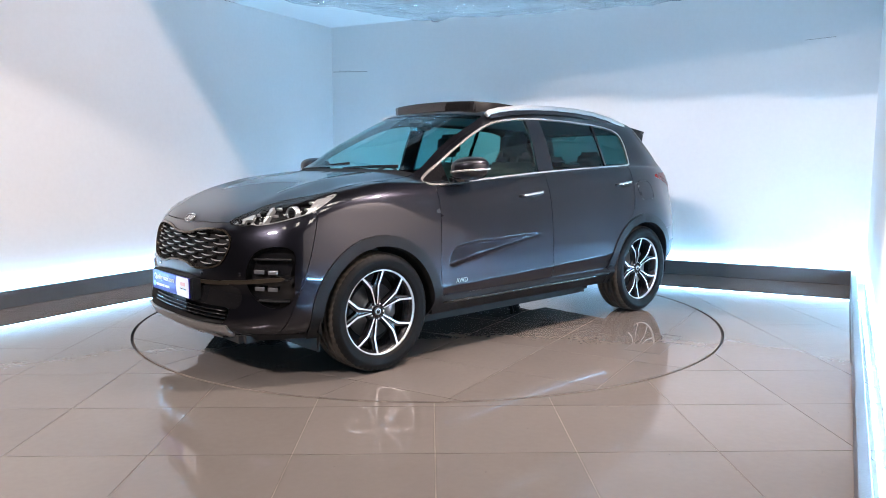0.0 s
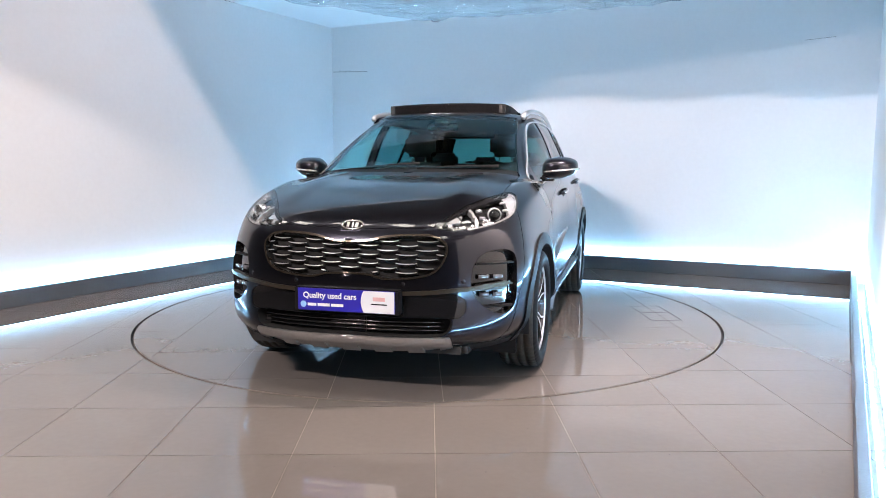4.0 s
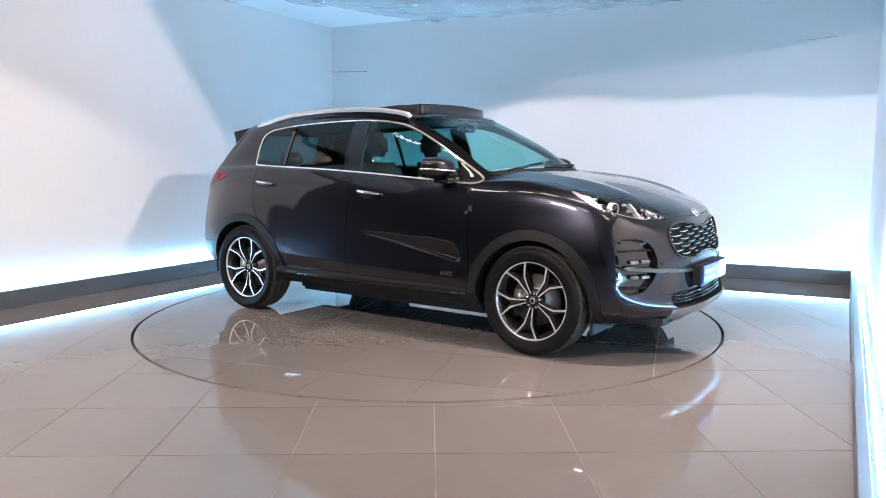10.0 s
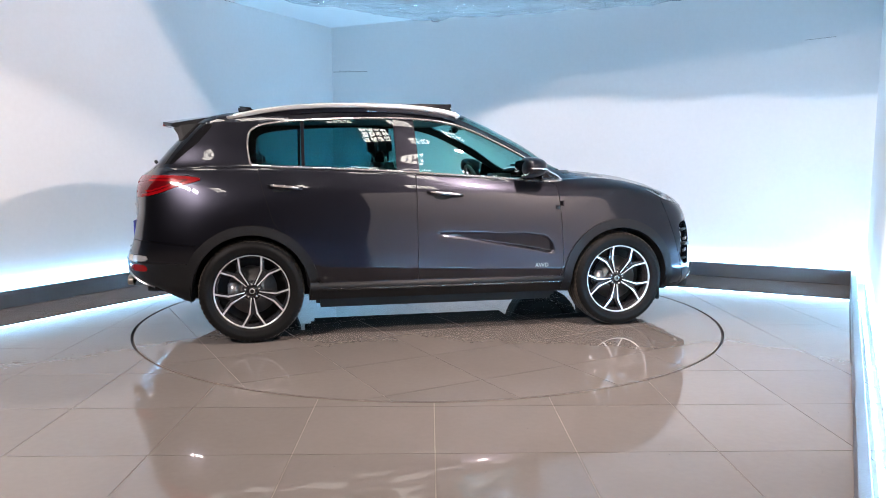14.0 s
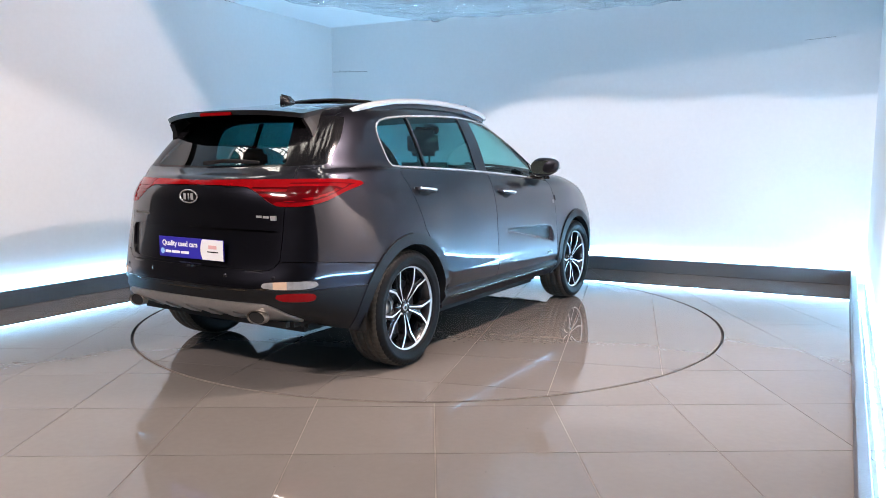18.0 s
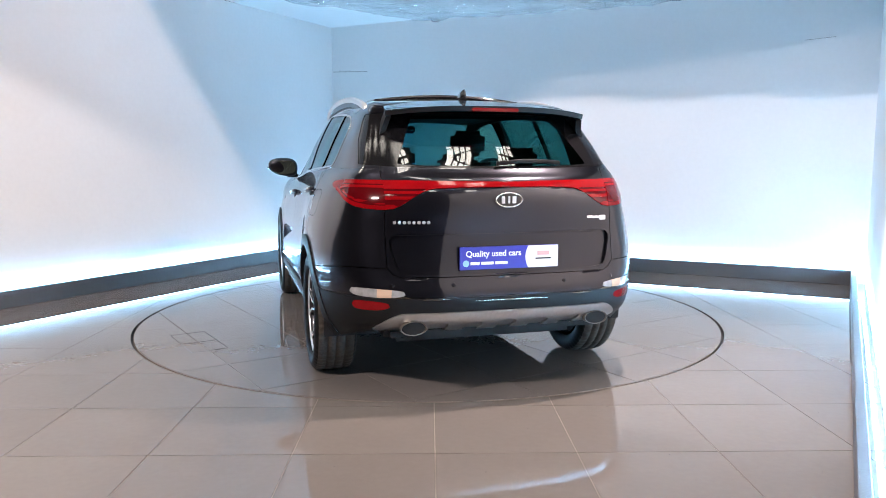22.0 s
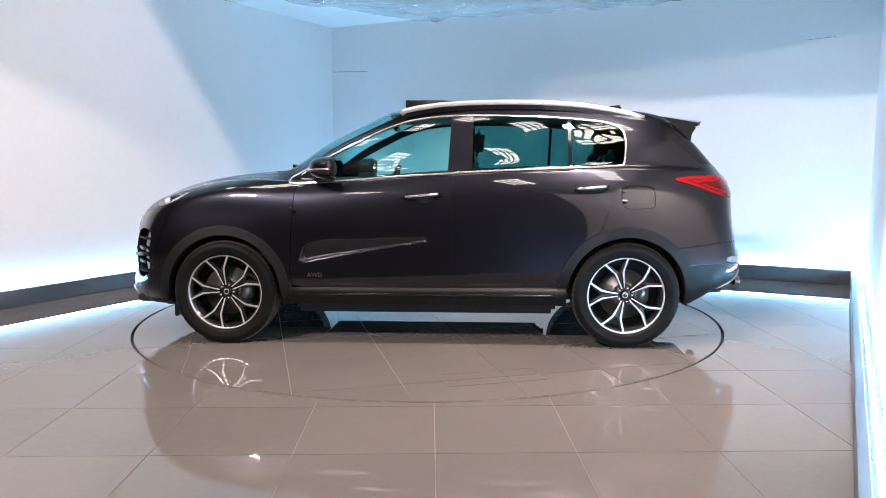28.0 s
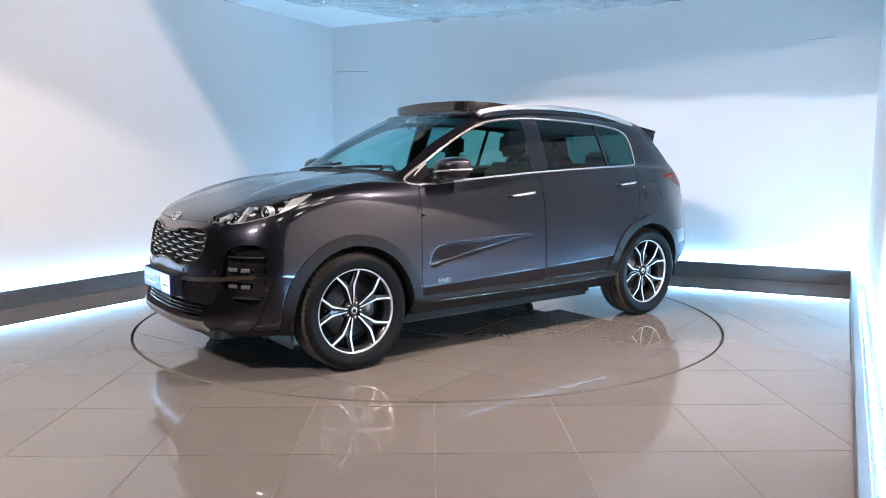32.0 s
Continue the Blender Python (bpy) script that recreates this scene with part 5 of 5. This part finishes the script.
front_m = Matrix((( 0, 0, 1, 2.214), (1, 0, 0, 0.012), (0, 1, 0, 0.513), (0, 0, 0, 1)))
rear_m = Matrix(((0, 0, -1, -2.182), (-1, 0, 0, -0.005), (0, 1, 0, 0.742), (0, 0, 0, 1)))
dealer_plate(front_m, 1)
dealer_plate(rear_m, 1)
car_part("plate_holder", bm_to("plate_holder", box_bm(2.15, -0.28, 0.448, 2.208, 0.30, 0.575, 0.006)), PLASTIC)

# ---- tail ----
tails = both_sides("tail_lamp", tail_outer, RED_LENS, "red wraparound tail lamp", lift=0.004, hem=0.02)
inner_hi, inner_lo = carve(tail_inner, lambda D: D[:, 2] - 1.088)
bands_a, bands_b = carve(inner_lo, lambda D: np.sin(D[:, 2] * 2 * math.pi / 0.026) * 0.004)
lens_core, _ = carve(tail_outer, inside_poly(TAIL, NXY, Z, -0.020))
core_loop, _ = carve(lens_core, lambda D: 0.007 - np.abs(inside_poly(TAIL, NXY, Z)(D) - 0.032))
for k, sd in enumerate(LEFT_RIGHT):
    part("lens_core", panel_mesh("lens_core", lens_core, 0.0052, 0.004, (sd,)), DEEP_RED, tails[k], "dark red lens centre")
    part("light_loop", panel_mesh("light_loop", core_loop, 0.0062, 0.004, (sd,)), RED_LENS, tails[k])
    part("inner_lens", panel_mesh("inner_lens", inner_hi, 0.004, 0.02, (sd,)), RED_LENS, tails[k])
    part("banded_lens", panel_mesh("banded_lens", bands_a, 0.003, 0.01, (sd,)), RED_LENS, tails[k])
    part("grooved_lens", panel_mesh("grooved_lens", bands_b, 0.0, 0.01, (sd,)), DEEP_RED, tails[k])
whole("light_bar", tail_strip, RED_LENS, "thin red bar joining the tail lamps", lift=0.005, hem=0.02)
for k, o in enumerate(both_sides("reversing_lamp", rev, CLEAR_LENS, "clear reversing and indicator lamp", lift=0.003, hem=0.03)):
    sd = LEFT_RIGHT[k]
    am, _ = carve(rev, lambda D: 0.05 - np.abs((-D[:, 0] - D[:, 1]) - 1.50))
    part("indicator_lens", panel_mesh("indicator_lens", am, 0.005, 0.01, (sd,)), AMBER, o, "amber section")
both_sides("rear_reflector", refl, RED_LENS, "red bumper reflector", lift=0.003, hem=0.03)
line_z = lambda y: 0.535 + 0.045 * (y / 0.8) ** 2
bar_r, _ = carve(SKIN, lambda D: np.minimum(np.minimum(0.0050 - np.abs(D[:, 2] - line_z(np.clip(D[:, 1], 0, 2))), 0.61 - D[:, 1]), -1.7 - D[:, 0]))
whole("rear_bumper_bar", bar_r, BRONZE, "thin dark bronze bumper line", lift=0.006, hem=0.006)
for y in (0.50, -0.50):
    tip = lathe("exhaust_tip", [(0.043, -0.035), (0.0455, -0.004), (0.0480, 0.0), (0.0500, -0.003), (0.0505, -0.035)], 40)
    o = car_part("exhaust_tip", tip, DARK_CHROME, "oval chrome exhaust tip")
    tip.transform(Matrix.Diagonal((1.35, 1, 0.72, 1)))
    o.matrix_local = BODY @ Matrix.Translation((-2.186, y, 0.400)) @ Matrix.Rotation(radians(90), 4, "Z")
    # a black disc just inside the rim stands in for the pipe's shade
    part("tip_shade", turned(lathe("tip_shade", [(0.0, -0.012), (0.0455, -0.012)], 32), Matrix.Diagonal((1.35, 1, 0.72, 1))), LINER, o)
oval_badge("tailgate_badge", Matrix.Translation((-2.176, 0, 1.033)) @ Matrix.Rotation(radians(-90), 4, "Z") @ Matrix.Rotation(radians(91), 4, "X"), 0.070, 0.036)
for i in range(8):
    y = 0.575 - i * 0.0235
    car_part("model_mark", bm_to("model_mark", box_bm(skin_x(TAILEND, y, 0.925) - 0.005, y - 0.0085, 0.916, skin_x(TAILEND, y, 0.925) + 0.004, y + 0.0085, 0.931, 0.003)), SATIN)
for y0, y1, z0, z1 in ((-0.465, -0.50, 0.928, 0.940), (-0.505, -0.54, 0.926, 0.938), (-0.545, -0.585, 0.915, 0.940)):
    xx = skin_x(TAILEND, (y0 + y1) / 2, 0.93)
    car_part("trim_mark", bm_to("trim_mark", box_bm(xx - 0.006, y1, z0, xx + 0.004, y0, z1, 0.001)), MACHINED)
car_part("rear_wiper", sweep_bar([(-2.045, 0.02, 1.215), (-2.035, -0.12, 1.228), (-2.015, -0.27, 1.225), (-1.99, -0.36, 1.218)], rounded(0.014, 0.022, 2, 0.3)), PLASTIC, "black rear wiper")

# spoiler
def spoiler_grid(top):
    vs, fs = [], []
    nu, nw = 8, 28
    for i in range(nu + 1):
        u = i / nu
        for j in range(nw + 1):
            w = -1 + 2 * j / nw
            half = 0.50 + 0.065 * u
            y = half * w
            back = -1.972 + 0.12 * abs(w) ** 2.5
            x = -1.44 + (back + 1.44) * u
            z = (1.586 - 0.028 * w * w) + ((1.514 - 0.026 * abs(w) ** 3) - (1.586 - 0.028 * w * w)) * u ** 1.15
            if not top:
                z -= 0.008 + 0.040 * math.sin(math.pi * min(u * 0.75 + 0.1, 1))
                x += 0.012 * u
            vs.append((x, y, z))
    for i in range(nu):
        for j in range(nw):
            a = i * (nw + 1) + j
            f = (a, a + 1, a + nw + 2, a + nw + 1)
            fs.append(f if top else f[::-1])
    return vs, fs, nu, nw


tv, tf, nu, nw = spoiler_grid(True)
bv, bf, _, _ = spoiler_grid(False)
spoiler = car_part("spoiler", mesh_of("spoiler", tv, [f[::-1] for f in tf], True), PAINT, "dark grey roof spoiler")
rimv, rimf = [], []
edge = [nu * (nw + 1) + j for j in range(nw + 1)]
edge = [i * (nw + 1) for i in range(nu + 1)] + edge[1:] + [i * (nw + 1) + nw for i in range(nu - 1, -1, -1)]
for e in edge:
    rimv += [tv[e], bv[e]]
for i in range(len(edge) - 1):
    rimf.append((2 * i, 2 * i + 1, 2 * i + 3, 2 * i + 2))
part("spoiler_edge", mesh_of("spoiler_edge", rimv, rimf, True), PLASTIC, spoiler)
part("spoiler_underside", mesh_of("spoiler_underside", bv, bf, True), GLOSS_BLACK, spoiler, "gloss black underside")
part("brake_light", bm_to("brake_light", box_bm(-1.973, -0.13, 1.486, -1.950, 0.13, 1.504, 0.004)), RED_LENS, spoiler, "red high brake light")
for sd in LEFT_RIGHT:
    fin = [(-1.64, sd * 0.530, 1.505), (-1.80, sd * 0.555, 1.480), (-1.842, sd * 0.562, 1.456), (-1.812, sd * 0.575, 1.41), (-1.800, sd * 0.592, 1.355), (-1.765, sd * 0.600, 1.345), (-1.72, sd * 0.575, 1.42)]
    vs = [Vector(p) for p in fin] + [Vector(p) + Vector((0.01, -sd * 0.03, 0)) for p in fin]
    n = len(fin)
    fs = [tuple(range(n)), tuple(range(2 * n - 1, n - 1, -1))] + [(i, i + n, (i + 1) % n + n, (i + 1) % n) for i in range(n)]
    bm = bmesh.new()
    q = [bm.verts.new(v) for v in vs]
    for f in fs:
        bm.faces.new([q[i] for i in f])
    part("spoiler_fin", bm_to("spoiler_fin", bm), PLASTIC, spoiler, "black side fin")

# ---- roof ----
rail_pts = [(0.165, 1.562), (0.14, 1.582), (0.05, 1.602), (-0.10, 1.622), (-0.30, 1.634), (-0.55, 1.639), (-0.80, 1.634), (-1.05, 1.617), (-1.25, 1.588), (-1.40, 1.556), (-1.48, 1.530)]
rail_y = lambda x: 0.592 + 0.012 * math.cos((x + 0.55) * 1.4)
pair("roof_rail", sweep_bar([(x, rail_y(x) - 0.03 * max(0, x - 0.0), z - 0.012) for x, z in rail_pts], rounded(0.034, 0.036, 3, 0.35)), RAIL_SILVER, "satin silver roof rail")
pair("rail_foot", sweep_bar([(x, rail_y(x) - 0.03 * max(0, x - 0.0) - 0.002, z - 0.034) for x, z in rail_pts[1:-1]], rounded(0.020, 0.05, 2, 0.2)), PAINT)
defl = car_part("wind_deflector", sweep_bar([(0.185 - 0.05 * (y / 0.45) ** 2, y, 1.624 - 0.010 * (y / 0.45) ** 2) for y in [-0.45 + 0.05 * i for i in range(19)]], rounded(0.022, 0.085, 3, 0.3)), GLOSS_BLACK, "raised black sunroof wind deflector")
for sd in LEFT_RIGHT:
    part("deflector_arm", sweep_bar([(0.135, sd * 0.45, 1.620), (-0.10, sd * 0.452, 1.625), (-0.32, sd * 0.452, 1.618), (-0.46, sd * 0.45, 1.612)], rounded(0.018, 0.07, 2, 0.3), scale=lambda t: 1.0 - 0.5 * t), PLASTIC, defl)
gv, gf = [], []
for i in range(9):
    for j in range(15):
        x, y = -0.40 - 0.70 * i / 8, -0.47 + 0.94 * j / 14
        gv.append((x, y, 1.660 - 0.035 * (y / 0.47) ** 2 - 0.030 * max(0, (-0.5 - x)) ** 1.3))
gf = [(i * 15 + j, i * 15 + j + 1, i * 15 + j + 16, i * 15 + j + 15) for i in range(8) for j in range(14)]
sm = mesh_of("sunroof_glass", gv, gf, True)
so = car_part("sunroof_glass", sm, GLOSS_BLACK, "dark glass sunroof panel slid open")
so.modifiers.new("solid", "SOLIDIFY").thickness = 0.018
fin_me = soft_box(-0.075, -0.022, 0.0, 0.075, 0.022, 0.075, 0.012, 2, lambda c: (c.x - 0.055 * max(0, c.z) / 0.075 * (1 if c.x > 0 else 0.25), c.y * (1 - 0.75 * c.z / 0.075), c.z))
fin = car_part("aerial_fin", fin_me, GLOSS_BLACK, "black shark fin aerial")
fin.matrix_local = BODY @ Matrix.Translation((-1.36, 0, 1.568)) @ Matrix.Rotation(radians(6), 4, "Y")

# ---- mirrors and door handles ----
bm = bmesh.new()
bmesh.ops.create_uvsphere(bm, u_segments=32, v_segments=20, radius=1)
for v in bm.verts:
    x, y, z = v.co
    fx = 0.115 * (x if x > 0 else x * 0.35)
    v.co = Vector((0.60 + fx * 1.1 + 0.03 * (0.5 - y) * (1 if x > 0 else 0), 0.925 + 0.118 * math.copysign(abs(y) ** 0.8, y), 1.184 + (0.074 - 0.014 * y) * math.copysign(abs(z) ** 0.75, z) + 0.012 * y))
mirror_me = bm_to("mirror", bm, True)
mir = pair("door_mirror", mirror_me, PAINT, "dark grey door mirror with indicator strip", doors_f)
for k, sd in enumerate(LEFT_RIGHT):
    m = mir[k]
    part("mirror_foot", soft_box(0.60, sd * 0.80, 1.095, 0.72, sd * 0.90, 1.135, 0.012), GLOSS_BLACK, m, "black mirror foot")
    strip = [(0.60 + 0.133 * math.cos(a) + 0.03 * (0.5 - math.sin(a)), sd * (0.925 + 0.124 * math.sin(a)), 1.166 + 0.012 * math.sin(a)) for a in [radians(-50 + 14 * i) for i in range(11)]]
    part("mirror_indicator", sweep_bar(strip, rounded(0.008, 0.012, 2, 0.4)), CHROME, m, "bright indicator strip")
    mg = mesh_of("mirror_glass", [(0.556, sd * (0.925 + 0.098 * math.copysign(abs(math.cos(t)) ** 0.6, math.cos(t))), 1.180 + 0.054 * math.copysign(abs(math.sin(t)) ** 0.6, math.sin(t))) for t in [2 * math.pi * i / 32 for i in range(32)]], [tuple(range(32))])
    mg.transform(Matrix.Translation((0.556, sd * 0.925, 1.18)) @ Matrix.Rotation(radians(-14 * sd), 4, "Z") @ Matrix.Rotation(radians(-4), 4, "Y") @ Matrix.Translation((-0.556, -sd * 0.925, -1.18)))
    part("mirror_glass", mg, MIRROR, m, "mirror glass")
    for xs, xe, z0, z1, parent in ((0.135, -0.125, 0.990, 1.014, doors_f[k]), (-0.985, -1.215, 1.044, 1.066, doors_r[k])):
        n = 12
        pts = []
        for i in range(n + 1):
            t = i / n
            x, z = xs + (xe - xs) * t, z0 + (z1 - z0) * t
            pts.append((x, sd * (skin_y(FLANK, x, z) + 0.004 + 0.030 * math.sin(math.pi * t) ** 0.5), z))
        h = part("door_handle", sweep_bar(pts, rounded(0.018, 0.030, 3, 0.4), scale=lambda t: 0.55 + 0.45 * math.sin(math.pi * t) ** 0.5), PAINT, parent, "pull handle with a chrome strip")
        part("handle_strip", sweep_bar([(p[0], p[1] + sd * 0.009, p[2] + 0.004) for p in pts[1:-1]], rounded(0.010, 0.017, 3, 0.4), scale=lambda t: 0.5 + 0.5 * math.sin(math.pi * t) ** 0.5), CHROME, h, "chrome strip")
        xm, zm = (xs + xe) / 2 - 0.02, (z0 + z1) / 2 - 0.020
        # no hollow here: a raised black disc paints the shade of the finger recess
        cup = lathe("cup_shade", [(0.0, 0.005), (0.034, 0.0055), (0.046, 0.003)], 24)
        part("cup_shade", cup, LINER, h, "matt black disc painted as a finger recess's shade").matrix_local = Matrix.Translation((xm, sd * (skin_y(FLANK, xm, zm)), zm)) @ Matrix.Rotation(0 if sd > 0 else math.pi, 4, "Z") @ Matrix.Diagonal((1.3, 1, 0.7, 1))
    tx = lettering("AWD", 0.042, 0.0008)
    if sd > 0:
        m4 = Matrix(((-1, 0, 0, 0), (0, 0, 1, 0), (0, 1, 0, 0), (0, 0, 0, 1)))
    else:
        m4 = Matrix(((1, 0, 0, 0), (0, 0, -1, 0), (0, 1, 0, 0), (0, 0, 0, 1)))
    part("door_badge", turned(tx, Matrix.Translation((0.715, sd * (skin_y(FLANK, 0.715, 0.48) + 0.003), 0.479)) @ m4), DARK_CHROME, doors_f[k], "small chrome letters")
    strip_me = [(x, sd * (skin_y(FLANK, x, 0.355) + 0.010), 0.352) for x in (0.86, 0.5, 0.1, -0.3, -0.6, -0.86)]
    car_part("sill_strip", sweep_bar(strip_me, rounded(0.010, 0.014, 2, 0.4)), GLOSS_BLACK, "gloss black sill strip")

# ---- cabin ----
def seat(x, y, wide, back_h=0.60, head=True, parent_label="black leather seat"):
    s = car_part("front_seat", soft_box(x - 0.26, y - wide / 2, 0.52, x + 0.28, y + wide / 2, 0.66, 0.05), LEATHER, parent_label)
    part("seat_back", soft_box(-0.06, y - wide / 2, 0, 0.09, y + wide / 2, back_h, 0.05, 3, lambda c: (x - 0.24 + c.x - 0.28 * c.z, y + (c.y - y) * (1 - 0.22 * max(0, c.z - 0.25)), 0.62 + c.z)), LEATHER, s)
    if head:
        zz = 0.62 + back_h
        part("head_rest", soft_box(-0.045, y - 0.135, 0, 0.045, y + 0.135, 0.19, 0.04, 3, lambda c: (x - 0.40 + c.x - 0.1 * c.z, c.y, zz + 0.045 + c.z)), LEATHER, s)
        for dy in (-0.05, 0.05):
            part("head_rest_post", sweep_bar([(x - 0.395, y + dy, zz - 0.02), (x - 0.405, y + dy, zz + 0.08)], rounded(0.012, 0.012, 3, 0.5), up=(1, 0, 0)), CHROME, s)
    return s


seat(0.05, 0.37, 0.50)
seat(0.05, -0.37, 0.50)
bench = car_part("rear_bench", soft_box(-1.12, -0.66, 0.54, -0.60, 0.66, 0.70, 0.05), LEATHER, "black leather rear bench")
part("bench_back", soft_box(-0.07, -0.66, 0, 0.07, 0.66, 0.52, 0.05, 3, lambda c: (-1.10 + c.x - 0.30 * c.z, c.y, 0.66 + c.z)), LEATHER, bench)
for y in (-0.40, 0.0, 0.40):
    part("rear_head_rest", soft_box(-0.04, y - 0.13, 0, 0.04, y + 0.13, 0.13 if y else 0.09, 0.035, 3, lambda c: (-1.29 + c.x - 0.1 * c.z, c.y, 1.18 + c.z)), LEATHER, bench)
dash = car_part("dashboard", soft_box(0.46, -0.70, 0.80, 0.92, 0.70, 1.10, 0.08, 4, lambda c: (c.x, c.y, c.z - 0.04 * max(0, c.x - 0.7))), CABIN, "dark dashboard")
part("dash_screen", bm_to("dash_screen", box_bm(0.44, -0.12, 0.97, 0.47, 0.12, 1.11, 0.01)), GLOSS_BLACK, dash)
part("binnacle", soft_box(0.44, -0.54, 1.03, 0.66, -0.20, 1.135, 0.05), CABIN, dash)
n = 40
wc = Vector((0.36, -0.37, 1.02))
ring_pts = []
for i in range(n + 1):
    a = 2 * math.pi * i / n
    ring_pts.append(wc + Vector((-0.38 * 0.185 * math.sin(a), 0.185 * math.cos(a), 0.92 * 0.185 * math.sin(a))))
sw = car_part("steering_wheel", sweep_bar(ring_pts, rounded(0.026, 0.026, 4, 0.5), up=(1, 0.01, 0.4), ends=False), LEATHER, "black leather steering wheel")
part("wheel_boss", soft_box(0.33, -0.43, 0.95, 0.39, -0.31, 1.06, 0.03), CABIN, sw)
part("wheel_spoke", sweep_bar([wc + Vector((0, -0.18, 0)), wc, wc + Vector((0, 0.18, 0))], rounded(0.02, 0.04, 2, 0.4)), SATIN, sw)
car_part("interior_mirror", soft_box(0.25, -0.12, 1.455, 0.28, 0.12, 1.515, 0.012), GLOSS_BLACK, "interior mirror")
car_part("mirror_pod", soft_box(0.26, -0.06, 1.485, 0.36, 0.06, 1.535, 0.02), CABIN)
car_part("parcel_shelf", bm_to("parcel_shelf", box_bm(-1.85, -0.60, 1.08, -1.30, 0.60, 1.10, 0.008)), CABIN)


# ---- what moves: the turntable carries the car once round ----
def motions():
    turns = [(0, 220.9), (0.4, 220.9), (0.7, 221.35), (1.0, 222.42), (1.5, 225.4), (2.0, 230.2), (2.5, 235.85)]
    turns += [(3, 241.95), (4, 253.7), (5, 265.4), (6, 277.15), (7, 288.85), (8, 300.45), (9, 312.25), (10, 324.0), (11, 335.7), (12, 347.5)]
    turns += [(13, 359.35), (14, 371.0), (15, 382.5), (16, 394.0), (17, 405.45), (18, 417.25), (19, 429.15), (20, 441.05), (21, 453.05), (22, 465.1)]
    turns += [(23, 477.15), (24, 489.1), (25, 501.0), (26, 512.7), (27, 524.35), (28, 536.05), (29, 547.75), (30, 559.0)]
    turns += [(30.5, 564.45), (31.0, 569.9), (31.5, 573.7), (32.0, 575.9)]
    rows = [(t, pose(0, 0, 0, 0, 0, a)) for t, a in turns]
    walk(turntable, rows)
    walk(car, rows)


motions()
